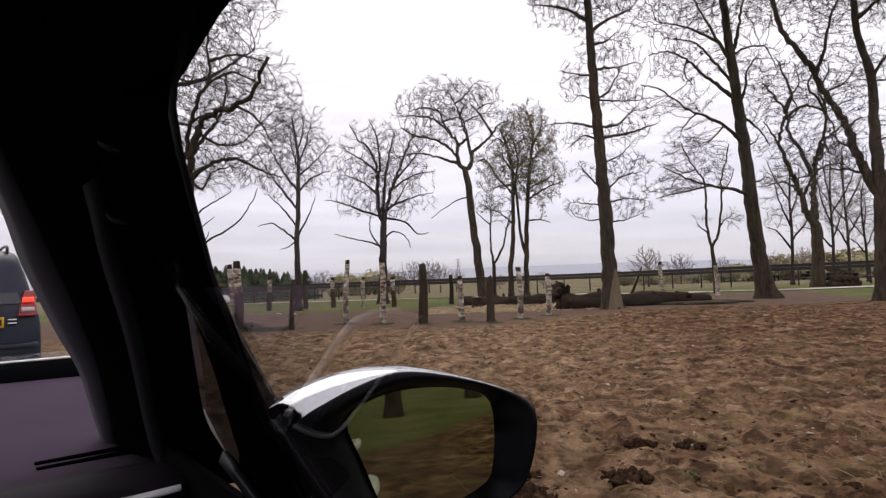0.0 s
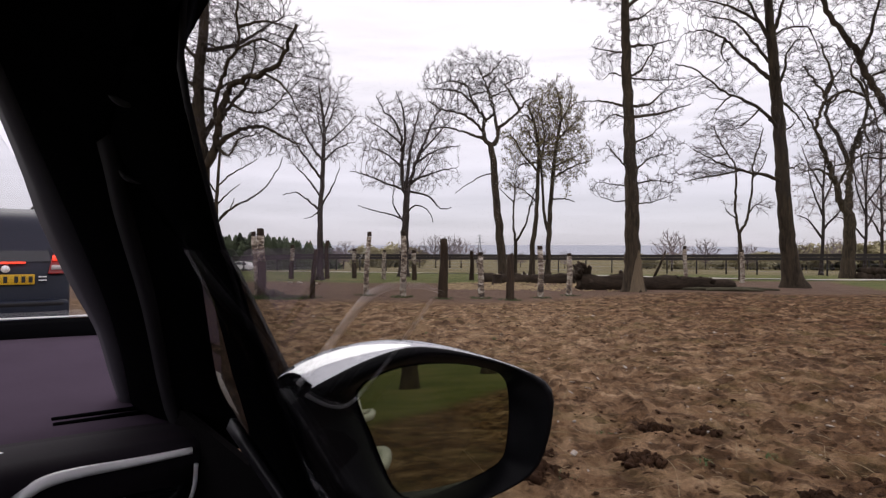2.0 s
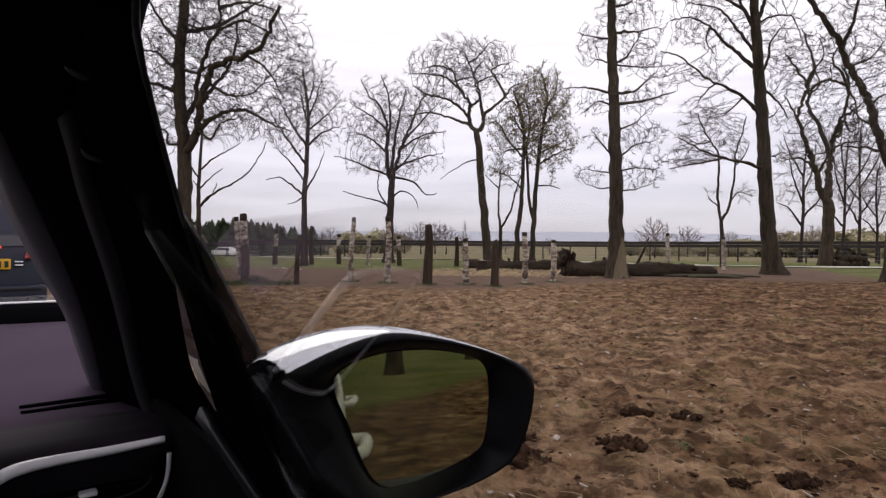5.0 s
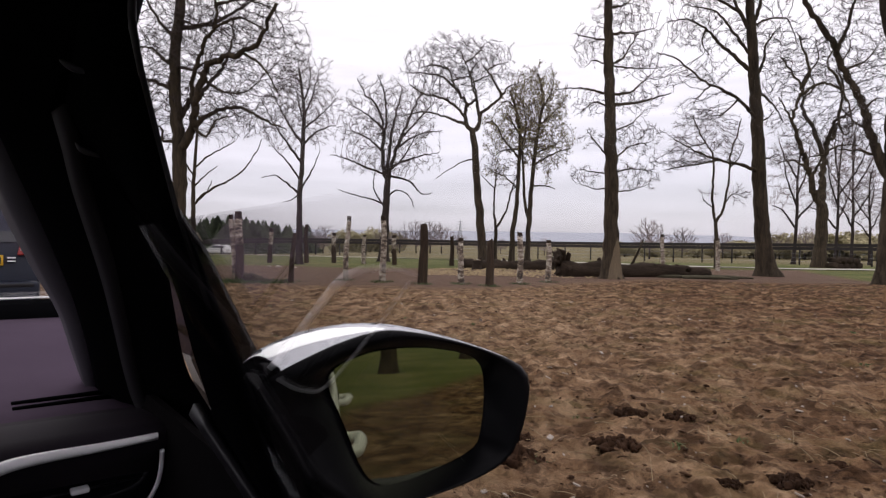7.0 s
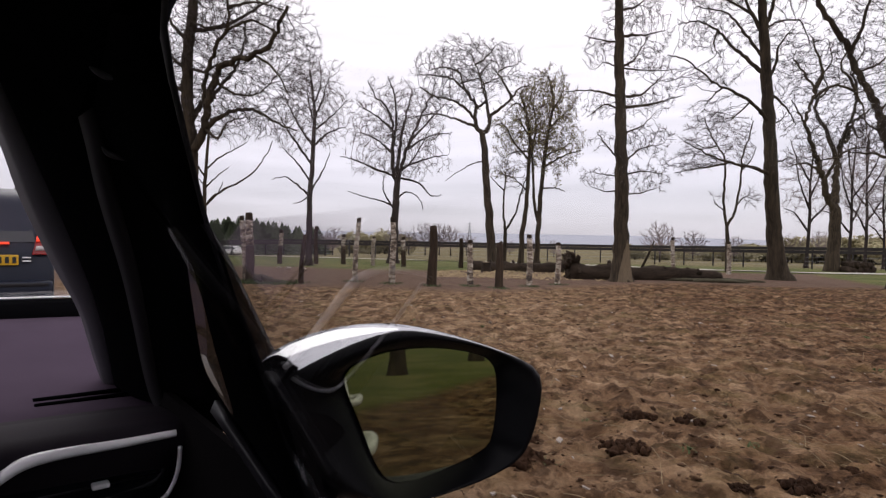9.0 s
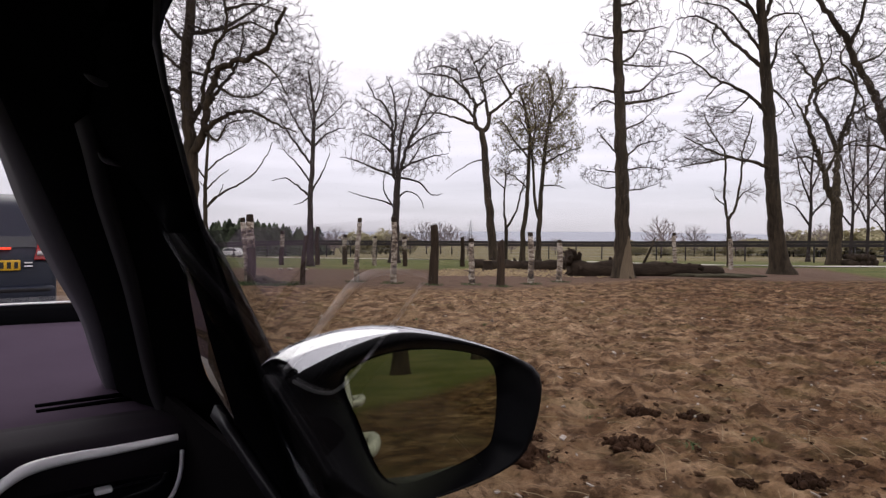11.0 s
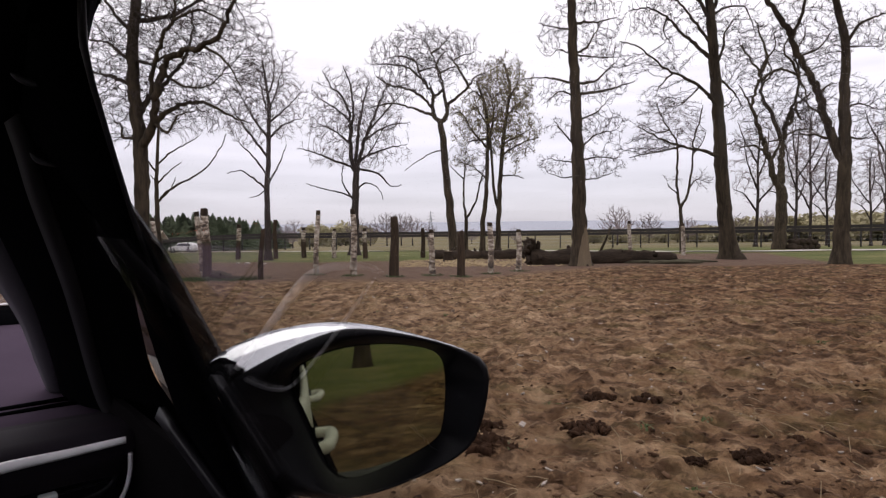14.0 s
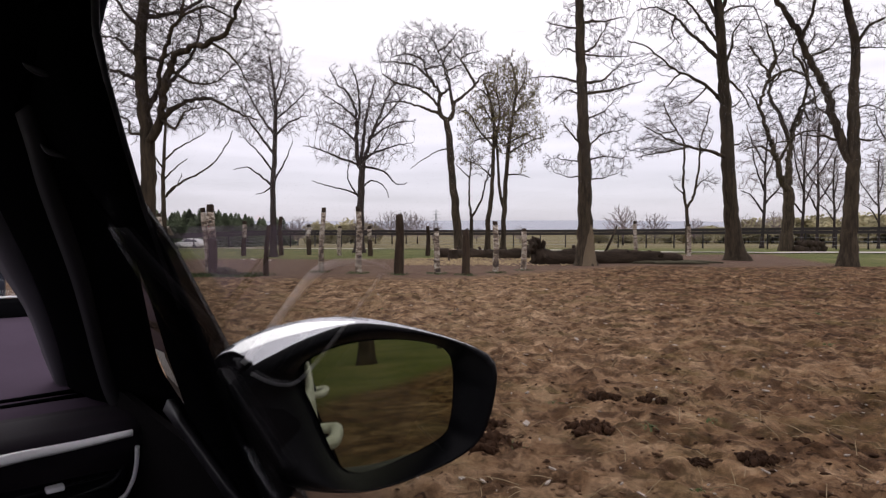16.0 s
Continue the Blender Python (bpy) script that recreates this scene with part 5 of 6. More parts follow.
# wood chips on the trodden earth
s = Shape()
for _ in range(1900):
    x, y = rg.uniform(-1.6, 4.4), rg.gauss(24.0, 2.6)
    if not 20.0 < y < 29.5 or noise.noise((x * 0.5, y * 0.35, 8)) < -0.22:
        continue
    p = Vector((x, y, ground_z(x, y) + 0.02))
    a = Vector((rg.uniform(-1, 1), rg.uniform(-1, 1), rg.uniform(-0.2, 0.5))).normalized() * rg.uniform(0.03, 0.085)
    c = a.cross(Vector((rg.uniform(-0.4, 0.4), rg.uniform(-0.4, 0.4), 1))).normalized() * a.length * rg.uniform(0.4, 0.8)
    n_ = Vector((0, 0, 0.03))
    b = len(s.v)
    s.v += [p - a, p + c, p + a, p - c, p + n_]
    s.f += [(b, b + 1, b + 4), (b + 1, b + 2, b + 4), (b + 2, b + 3, b + 4), (b + 3, b, b + 4)]
tagged(new("wood_chips", s.mesh("wood_chips", WOOD_CHIP, False)), "scattered pale yellow wood chips by the trunks", "wood chips", kind="stuff")


# ---------------------------------------------------------------- soil litter near the car
def scatter(name, mat, label, category, count, size, seed, x0, x1, y0, y1, flat=0.6, sink=0.3):
    rg = random.Random(seed)
    small = []
    for _ in range(5):       # light forms for the crowd
        bm = bmesh.new()
        bmesh.ops.create_icosphere(bm, subdivisions=1, radius=1.0)
        t = Shape()
        t.v = [Vector((v.co.x, v.co.y, v.co.z * flat)) * (1 + 0.9 * noise.noise(v.co * 1.9 + Vector((seed + len(small), 0, 0)))) for v in bm.verts]
        t.f = [tuple(v.index for v in q.verts) for q in bm.faces]
        bm.free()
        small.append(t)
    s = Shape()
    for _ in range(count):
        u = rg.random() ** 1.6
        y = y0 + (y1 - y0) * u
        x = rg.uniform(x0, x1) * (0.35 + 0.65 * (y - y0) / (y1 - y0)) + 1.0
        if x * 0.743 + y * 0.669 < 1.6 or noise.noise((x * 0.9, y * 0.9, seed)) < -0.12:
            continue
        r = size * rg.uniform(0.4, 1.0) ** 1.5 * rg.choice((0.6, 0.8, 1.0, 1.3))
        f = rg.choice(small)
        m = Matrix.Translation((x, y, ground_z(x, y) + r * flat * (1 - 2 * sink) * 0.6)) @ Euler((rg.uniform(-0.4, 0.4), rg.uniform(-0.4, 0.4), rg.uniform(0, 6.28))).to_matrix().to_4x4() @ Matrix.Diagonal((r * rg.uniform(0.8, 1.5), r, r, 1))
        b = len(s.v)
        s.v += [m @ v for v in f.v]
        s.f += [tuple(b + i for i in q) for q in f.f]
    return tagged(new(name, s.mesh(name, mat)), label, category, kind="stuff")


scatter("soil_clods", CLOD, "crumbled brown soil clods on churned ground", "soil", 7000, 0.021, 301, -8, 10, 2.0, 13.0, 0.42, 0.45)
scatter("dark_clods", CLOD_DARK, "dark damp soil clods on churned ground", "soil", 3600, 0.024, 311, -8, 10, 2.0, 14.0, 0.35, 0.45)
scatter("pebbles", STONE, "small pale pebbles in the soil", "pebbles", 480, 0.0115, 321, -6, 8, 2.0, 11.0, 0.6)


def dung_heap(x, y, r, seed):
    s = Shape()
    rg = random.Random(seed)
    for i in range(230):
        f = clod_shape(seed + i % 5, 0.5)
        q = r * rg.uniform(0.03, 0.07) * rg.choice((0.8, 1.2, 1.8, 3.0, 4.2))
        a, d = rg.uniform(0, 6.283), r * rg.uniform(0, 1.0)
        m = Matrix.Translation((d * math.cos(a) * 1.35, d * math.sin(a), q * 0.1 + 0.012 + 0.28 * r * (1 - d / r) * rg.uniform(0.3, 1.2))) @ Euler((rg.uniform(0, 3), rg.uniform(0, 3), rg.uniform(0, 6))).to_matrix().to_4x4() @ Matrix.Diagonal((q * 1.3, q, q, 1))
        b = len(s.v)
        s.v += [m @ v for v in f.v]
        s.f += [tuple(b + k for k in t) for t in f.f]
    ob = new("dung_heap", s.mesh("dung_heap", CLOD_DARK))
    ob.matrix_basis = Matrix.Translation((x, y, ground_z(x, y) - 0.01))
    return tagged(ob, "dark wet clump of dung and straw on the soil", "dung", "dung clumps")


for i, (x, y, r) in enumerate(((0.87, 3.46, 0.11), (1.13, 4.10, 0.085), (1.47, 4.10, 0.085), (0.27, 3.55, 0.09), (0.27, 3.25, 0.13), (1.60, 2.95, 0.08), (1.30, 2.95, 0.05), (2.05, 3.3, 0.05), (-0.4, 4.9, 0.05), (3.3, 5.4, 0.06))):
    dung_heap(x, y, r, 400 + 7 * i)
s = Shape()
for _ in range(700):
    u = rg.random() ** 1.5
    y = 2.1 + 8 * u
    x = rg.uniform(-0.6, 0.95) * (y * 0.9) + 0.5
    if x * 0.743 + y * 0.669 < 1.6:
        continue
    L, a = rg.uniform(0.04, 0.17), rg.uniform(0, 6.283)
    d = Vector((math.cos(a), math.sin(a), rg.uniform(-0.05, 0.5))).normalized()
    p = Vector((x, y, ground_z(x, y) + 0.006))
    s.tube([p, p + d * L * 0.5 + Vector((0, 0, 0.006)), p + d * L], [0.0022, 0.002, 0.0012], 3, cap=False)
tagged(new("straw", s.mesh("straw", STRAW, False)), "loose dry straw and stalks on the soil", "straw", kind="stuff")
s = Shape()
for _ in range(210):
    u = rg.random() ** 1.4
    y = 2.3 + 10 * u
    x = rg.uniform(-0.6, 0.95) * (y * 0.9) + 0.5
    if x * 0.743 + y * 0.669 < 1.7:
        continue
    d = Vector((rg.uniform(-1, 1), rg.uniform(-1, 1), rg.uniform(-0.1, 0.3))).normalized() * rg.choice((0.006, 0.008, 0.011, 0.02)) * (1 + 0.06 * y)
    c = d.cross(Vector((rg.uniform(-0.5, 0.5), 0, 1))).normalized() * d.length * rg.uniform(0.15, 0.8)
    p, n_ = Vector((x, y, ground_z(x, y) + 0.008)), Vector((0, 0, 0.007))
    b = len(s.v)
    s.v += [p - d - c, p + d - c * 0.6, p + d * 0.8 + c, p - d + c * 0.7, p - d - c + n_, p + d - c * 0.6 + n_, p + d * 0.8 + c + n_, p - d + c * 0.7 + n_]
    s.f += [tuple(b + k for k in q) for q in ((4, 5, 6, 7), (0, 1, 5, 4), (1, 2, 6, 5), (2, 3, 7, 6), (3, 0, 4, 7))]
tagged(new("wood_splinters", s.mesh("wood_splinters", STONE, False)), "pale splinters and peel strewn on the soil", "litter", kind="stuff")
s = Shape()
for i in range(70):
    u = rg.random() ** 1.3
    y = 2.6 + 10.5 * u
    x = rg.uniform(-0.55, 0.9) * y
    if x * 0.743 + y * 0.669 < 1.7 or noise.noise((x * 0.6, y * 0.6, 15)) < 0.0:
        continue
    t = tuft_shape(500 + i, 12, 0.035, 0.05)
    b = len(s.v)
    s.v += [v + Vector((x, y, ground_z(x, y))) for v in t.v]
    s.f += [tuple(b + k for k in f) for f in t.f]
tagged(new("grass_shoots", s.mesh("grass_shoots", GRASS, False)), "sparse short grass shoots in the soil", "grass", kind="stuff")


# ---------------------------------------------------------------- far hut, white car, pylon
hx, hy = -36.6, 74.0
hut = thing("hut", pose(hx, hy, fall(hx, hy) - 0.05, 0, 0, 8), "small dark timber hut with a pale pitched roof", "hut")
part("wall", Shape().box(-1.6, 1.6, -1.4, 1.4, 0, 2.0), HUT_WOOD, hut, smooth=False)
s = Shape()
s.loft([[(-2.1, -2.0, 1.95), (0, -2.0, 3.0), (2.1, -2.0, 1.95), (2.1, -2.0, 1.86), (0, -2.0, 2.9), (-2.1, -2.0, 1.86)], [(-2.1, 2.0, 1.95), (0, 2.0, 3.0), (2.1, 2.0, 1.95), (2.1, 2.0, 1.86), (0, 2.0, 2.9), (-2.1, 2.0, 1.86)]])
ob = part("roof", s, ROOF_PALE, hut, "pale weathered roof", smooth=False)
ob.matrix_basis = pose(0, 0, 0, 0, 0, 90)
part("door", Shape().box(-0.45, 0.45, -1.46, -1.41, 0, 1.85), POST_DARK, hut, smooth=False)


def wheel(parent, x, y, r, width, axis_x=True):
    hub = new("wheel")
    hub.parent = parent
    hub.matrix_basis = pose(x, y, r, 0, 0, 0 if axis_x else 90)
    tyre, rim = Shape(), Shape()
    prof = ((-width / 2, 0.70), (-width / 2, 0.94), (-width / 2 + 0.03, 1.0), (width / 2 - 0.03, 1.0), (width / 2, 0.94), (width / 2, 0.70))
    tyre.loft([[(px, pr * r * math.cos(6.283 * k / 28), pr * r * math.sin(6.283 * k / 28)) for px, pr in prof] for k in range(29)], caps=False)
    part("tyre", tyre, TYRE, hub)
    rim.tube([Vector((-width * 0.4, 0, 0)), Vector((width * 0.4, 0, 0))], [r * 0.22, r * 0.22], 12)
    for k in range(6):
        a = 6.283 * k / 6
        d = Vector((0, math.cos(a), math.sin(a)))
        rim.tube([Vector((width * 0.35, 0, 0)) + d * r * 0.15, Vector((width * 0.40, 0, 0)) + d * r * 0.70], [r * 0.09, r * 0.07], 6)
        rim.tube([Vector((-width * 0.35, 0, 0)) + d * r * 0.15, Vector((-width * 0.40, 0, 0)) + d * r * 0.70], [r * 0.09, r * 0.07], 6)
    part("rim", rim, ALLOY, hub)
    return hub


def car_body(profile, half, bulge=0.06, tuck=0.04):
    """A body from its side outline: (along, height) points, skinned across with rounded shoulders."""
    s = Shape()
    rings = []
    for w, inset in ((-1.0, 0.10), (-0.985, 0.05), (-0.93, 0.012), (-0.8, 0.0), (0.0, -0.0), (0.8, 0.0), (0.93, 0.012), (0.985, 0.05), (1.0, 0.10)):
        ring = []
        cx = sum(p[0] for p in profile) / len(profile)
        cz = 0.7
        for a, z in profile:
            lean = max(0.0, z - 0.9) * 0.24 * (1 if w > 0 else -1) if abs(w) > 0.5 else 0
            ring.append((w * half - lean * abs(w), a + (cx - a) * inset * 0.6, z + (cz - z) * inset * 0.6))
        rings.append(ring)
    return s.loft(rings)


ux, uy = -41.0, 95.0
far_car = thing("car", pose(ux, uy, fall(ux, uy) + 0.04, 0, 0, 82), "white estate car with dark windows on the far road", "car")
prof = [tuple(p)[1:] for p in curve_through([(0, -2.08, 0.35), (0, -2.14, 0.80), (0, -2.02, 1.08), (0, -1.74, 1.54), (0, -0.3, 1.64), (0, 0.52, 1.50), (0, 1.02, 1.10), (0, 1.86, 0.96), (0, 2.14, 0.66), (0, 2.10, 0.32)], 3)]
part("body", car_body(prof, 0.85), WHITE_PAINT, far_car)
for side in (-1, 1):
    s = Shape()
    s.loft([[(side * (0.868 - 0.24 * max(0, z - 0.9)) + side * 0.02 * e, a, z) for a, z in ((-1.78, 1.10), (-1.52, 1.46), (-0.2, 1.55), (0.38, 1.44), (0.80, 1.12))] for e in (0, 1)])
    part("side_window", s, TINTED, far_car, smooth=False)
    for a in (-1.25, 1.25):
        wheel(far_car, side * 0.79, a * 1.06, 0.36, 0.22)

pylon = thing("pylon", pose(-5.0, 420, fall(-5, 420), 0, 0, 12), "far lattice power pylon", "pylon")
s = Shape()
for a in (-1, 1):
    for b in (-1, 1):
        s.tube([Vector((a * 1.6, b * 1.6, 0)), Vector((a * 0.4, b * 0.4, 13.0)), Vector((0, 0, 18.0))], [0.16, 0.13, 0.1], 4)
for z in (2, 4.5, 7, 9.5, 12):
    w = 1.6 - 1.2 * z / 13
    s.tube([Vector((-w, -w, z)), Vector((w, -w, z + 1.8))], [0.08, 0.08], 3).tube([Vector((w, -w, z)), Vector((-w, -w, z + 1.8))], [0.08, 0.08], 3)
part("mast", s, STEEL, pylon)
for z, w in ((11.5, 3.4), (14.0, 2.8), (16.2, 2.2)):
    part("arm", Shape().tube([Vector((-w, 0, z)), Vector((0, 0, z + 0.5)), Vector((w, 0, z))], [0.09, 0.16, 0.09], 4), STEEL, pylon)


# ---------------------------------------------------------------- the car ahead
VAN = pose(0, 0, 0, 0, 0, CAR_TURN) @ Matrix.Translation((-0.14, 7.9, 0))
van = thing("car", VAN, "dark blue people carrier with brake lamps lit", "car")
prof = [tuple(p)[1:] for p in curve_through([(0, 0.10, 0.30), (0, 0.0, 0.55), (0, 0.06, 0.95), (0, 0.22, 1.35), (0, 0.46, 1.64), (0, 1.4, 1.72), (0, 2.6, 1.62), (0, 3.3, 1.08), (0, 4.1, 0.90), (0, 4.35, 0.55), (0, 4.3, 0.30)], 4)]
part("body", car_body(prof, 0.88), BLUE_PAINT, van)
s = Shape()
s.loft([[(x, 0.085 + (z - 1.06) * 0.53 + e, z) for x, z in ((-0.70, 1.08), (0.70, 1.08), (0.65, 1.30), (0.55, 1.50), (-0.55, 1.50), (-0.65, 1.30))] for e in (-0.012, 0.02)])
part("rear_window", s, TINTED, van, "dark tinted rear window", smooth=False)
part("bumper", Shape().box(-0.86, 0.86, -0.10, 0.12, 0.36, 0.66), BLUE_PAINT, van, bevel=0.05)
part("bumper_strip", Shape().box(-0.80, 0.80, -0.112, -0.09, 0.60, 0.635), SATIN_BLACK, van, bevel=0.006)
for side in (-1, 1):
    lamp = part("tail_lamp", Shape().loft([[(side * 0.66, y - 0.01, 0.94), (side * 0.84, y + 0.03, 0.94), (side * 0.83, y + 0.16, 1.22), (side * 0.73, y + 0.10, 1.22)] for y in (0.0, 0.08)]), LAMP_RED, van, "red tail lamp cluster", bevel=0.012)
    part("brake_lens", Shape().loft([[(side * 0.70, y + 0.03, 1.09), (side * 0.82, y + 0.06, 1.09), (side * 0.81, y + 0.085, 1.15), (side * 0.71, y + 0.055, 1.15)] for y in (-0.012, 0.06)]), LAMP_LIT, lamp, "lit brake lens")
    part("reverse_lens", Shape().loft([[(side * 0.69, y + 0.008, 0.99), (side * 0.82, y + 0.04, 0.99), (side * 0.815, y + 0.055, 1.04), (side * 0.70, y + 0.023, 1.04)] for y in (-0.012, 0.06)]), LAMP_CLEAR, lamp, "pale reversing lens")
part("high_brake_lamp", Shape().box(-0.16, 0.46, 0.035, 0.10, 1.055, 1.08), LAMP_LIT, van, "lit high brake lamp")
plate = part("number_plate", Shape().box(0.02, 0.54, -0.010, 0.06, 0.83, 0.94), PLATE_YELLOW, van, "yellow number plate", bevel=0.004)
for i in range(7):
    x = 0.07 + i * 0.064 + (0.03 if i > 3 else 0)
    part("bar", Shape().box(x, x + 0.036, -0.014, 0.0, 0.85, 0.92), INK, plate, smooth=False)
for z in (0.905, 0.868):
    part("bar", Shape().box(0.575, 0.65, -0.012, 0.05, z, z + 0.012), CHROME, van, smooth=False)
part("badge", Shape().tube([Vector((0.28, 0.0, 1.0)), Vector((0.28, 0.06, 1.0))], [0.04, 0.04], 16), CHROME, van)
for side in (-1, 1):
    s = Shape()
    s.loft([[(side * (0.888 - 0.24 * max(0, z - 0.9) + 0.006 * e), a, z) for a, z in ((0.5, 1.12), (0.62, 1.46), (1.5, 1.55), (2.5, 1.46), (3.0, 1.12))] for e in (-1, 1)])
    part("side_window", s, TINTED, van, smooth=False)
    part("roof_rail", Shape().tube(curve_through([(side * 0.60, 0.55, 1.66), (side * 0.60, 0.7, 1.75), (side * 0.60, 2.0, 1.77), (side * 0.60, 2.5, 1.68)], 6), [0.016] * 19, 8), SATIN_BLACK, van)
    for a in (0.85, 3.45):
        wheel(van, side * 0.78, a, 0.32, 0.21)


# ---------------------------------------------------------------- the car that carries the camera
# in its own axes x points to its right, y ahead, z up
car = thing("car", pose(0, 0, 0, 0, 0, CAR_TURN), "white car with black interior, seen from inside", "car")


def door_x(z):
    """The lean of the side window: how far to the right the pane stands at a height."""
    return 0.552 - 0.36 * z


def smooth_ring(points, count):
    """A closed smooth outline through a few points, evenly resampled."""
    pts = [Vector(p) for p in points]
    m, out = len(pts), []
    for i in range(m):
        p0, p1, p2, p3 = pts[i - 1], pts[i], pts[(i + 1) % m], pts[(i + 2) % m]
        for k in range(8):
            t = k / 8
            out.append(0.5 * ((2 * p1) + (p2 - p0) * t + (2 * p0 - 5 * p1 + 4 * p2 - p3) * t * t + (3 * p1 - p0 - 3 * p2 + p3) * t ** 3))
    length = [0.0]
    for a, b in zip(out, out[1:] + out[:1]):
        length.append(length[-1] + (b - a).length)
    ring, j = [], 0
    for i in range(count):
        want = length[-1] * i / count
        while length[j + 1] < want:
            j += 1
        f = (want - length[j]) / max(length[j + 1] - length[j], 1e-9)
        ring.append(out[j].lerp(out[(j + 1) % len(out)], f))
    return ring


# windscreen pillar: inner trim, pale edge and seal
INWARD = Vector((-0.797, -0.296, -0.527))
EDGE_L = [(-0.13, 0.64, 1.66), (-0.05, 0.77, 1.47), (0.015, 0.88, 1.31), (0.042, 0.93, 1.235), (0.084, 0.985, 1.145), (0.117, 1.018, 1.08), (0.147, 1.09, 0.995), (0.168, 1.125, 0.94), (0.19, 1.15, 0.90)]
EDGE_M = [(-0.10, 0.60, 1.62), (-0.02, 0.73, 1.43), (0.052, 0.839, 1.276), (0.075, 0.865, 1.225), (0.108, 0.91, 1.15), (0.132, 0.955, 1.09), (0.158, 1.02, 1.01), (0.178, 1.085, 0.945), (0.20, 1.12, 0.90)]
EDGE_R = [(0.026, 0.382, 1.58), (0.066, 0.462, 1.47), (0.116, 0.565, 1.341), (0.142, 0.632, 1.264), (0.178, 0.696, 1.172), (0.200, 0.744, 1.113), (0.231, 0.806, 1.03), (0.258, 0.825, 0.98), (0.295, 0.832, 0.92)]
edge_l, edge_m, edge_r = curve_through(EDGE_L, 5), curve_through(EDGE_M, 5), curve_through(EDGE_R, 5)
s = Shape()
rings = []
for a, b in zip(edge_m, edge_r):
    w = b - a
    away = (b - Vector((0.0, 0.0, 1.2))) * 0.05
    ring = [a, a + w * 0.12 + INWARD * 0.010, a + w * 0.35 + INWARD * 0.017, a + w * 0.6 + INWARD * 0.016, a + w * 0.85 + INWARD * 0.009, b, b + away, a - INWARD * 0.06]
    rings.append([tuple(p) for p in ring])
s.loft(rings)
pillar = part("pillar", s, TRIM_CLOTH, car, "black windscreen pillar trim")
# edge strip in lighter grey: the trim's highlight is put into its colour
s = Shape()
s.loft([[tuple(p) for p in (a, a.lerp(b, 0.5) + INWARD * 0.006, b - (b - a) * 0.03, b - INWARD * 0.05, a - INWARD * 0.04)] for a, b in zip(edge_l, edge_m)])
part("pillar_edge", s, TRIM_PALE, pillar, "edge of the pillar trim with its highlight put in as grey")
s = Shape()
s.loft([[tuple(p) for p in (c + INWARD * 0.014, c + (b - a) * 0.02 + INWARD * 0.0205, c + (b - a) * 0.12 + INWARD * 0.0205, c + (b - a) * 0.14 + INWARD * 0.014)]
        for a, b, c in ((a, b, a.lerp(b, 0.60 - 0.14 * i / (len(edge_m) - 1))) for i, (a, b) in enumerate(zip(edge_m, edge_r)))])
part("airbag_cover", s, TRIM_SEAM, pillar, "dark grey moulded cover strip")
# two glints on the pillar plastic, added as thin pale tubes
for line in (((0.065, 0.554, 1.327), (0.070, 0.554, 1.324), (0.078, 0.554, 1.321), (0.086, 0.552, 1.321)), ((0.090, 0.661, 1.279), (0.095, 0.661, 1.273), (0.102, 0.660, 1.270), (0.112, 0.659, 1.267))):
    glint = [Vector((p.x * 0.95, p.y * 0.95, 1.2 + (p.z - 1.2) * 0.95)) for p in curve_through(line, 5)]
    part("trim_glint", Shape().tube(glint, [0.0003 + 0.0024 * math.sin(math.pi * i / (len(glint) - 1)) for i in range(len(glint))], 6), TRIM_PALE, pillar, "pale glint on the pillar trim, shaped as a thin tube")

# quarter light divider and window frame in the door
def strip(rows, thick, mat, name, parent, label="", push=0.0):
    """A moulding in the plane of the door: rows of height, rear edge, front edge."""
    s = Shape()
    rings = []
    for z, r, f in rows:
        out = (door_x(z) - 0.005 + push) / (door_x(z) - 0.015)
        near, r, f, z = door_x(z) - 0.005 + push, r * out, f * out, 1.2 + (z - 1.2) * out
        far = near + thick
        rings.append([(near, r, z), (near - 0.002, (r + f) / 2, z), (near, f, z), (far, f * far / near, z), (far, r * far / near, z)])
    s.loft(rings)
    return part(name, s, mat, parent, label)


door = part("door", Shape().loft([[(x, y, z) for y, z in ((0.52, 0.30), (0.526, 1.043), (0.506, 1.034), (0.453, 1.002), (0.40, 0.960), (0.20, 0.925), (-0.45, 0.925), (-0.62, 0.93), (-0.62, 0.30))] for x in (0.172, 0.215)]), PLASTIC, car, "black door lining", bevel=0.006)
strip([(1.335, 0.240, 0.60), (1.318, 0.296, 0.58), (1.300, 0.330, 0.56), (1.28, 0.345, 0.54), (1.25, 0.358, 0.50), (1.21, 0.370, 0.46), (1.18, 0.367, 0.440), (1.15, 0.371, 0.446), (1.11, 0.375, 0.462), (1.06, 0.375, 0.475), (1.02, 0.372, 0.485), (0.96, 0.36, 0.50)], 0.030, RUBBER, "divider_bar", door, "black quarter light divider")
strip([(1.322, 0.286, 0.300), (1.300, 0.326, 0.340), (1.28, 0.341, 0.352), (1.25, 0.354, 0.364), (1.21, 0.369, 0.377), (1.15, 0.378, 0.384)], 0.034, TRIM_SEAM, "window_seal", door, "black rubber window channel", push=-0.002)
s = Shape()
line = [(0.40, 1.322), (0.30, 1.328), (0.22, 1.352), (0.12, 1.375), (-0.1, 1.410), (-0.4, 1.425), (-0.62, 1.40)]
s.loft([[(door_x(z) + dx, y, z + dz) for dx, dz in ((-0.022, 0), (-0.008, 0.003), (-0.02, 0.12), (-0.07, 0.12))] for y, z in line])
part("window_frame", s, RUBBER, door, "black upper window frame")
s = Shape()
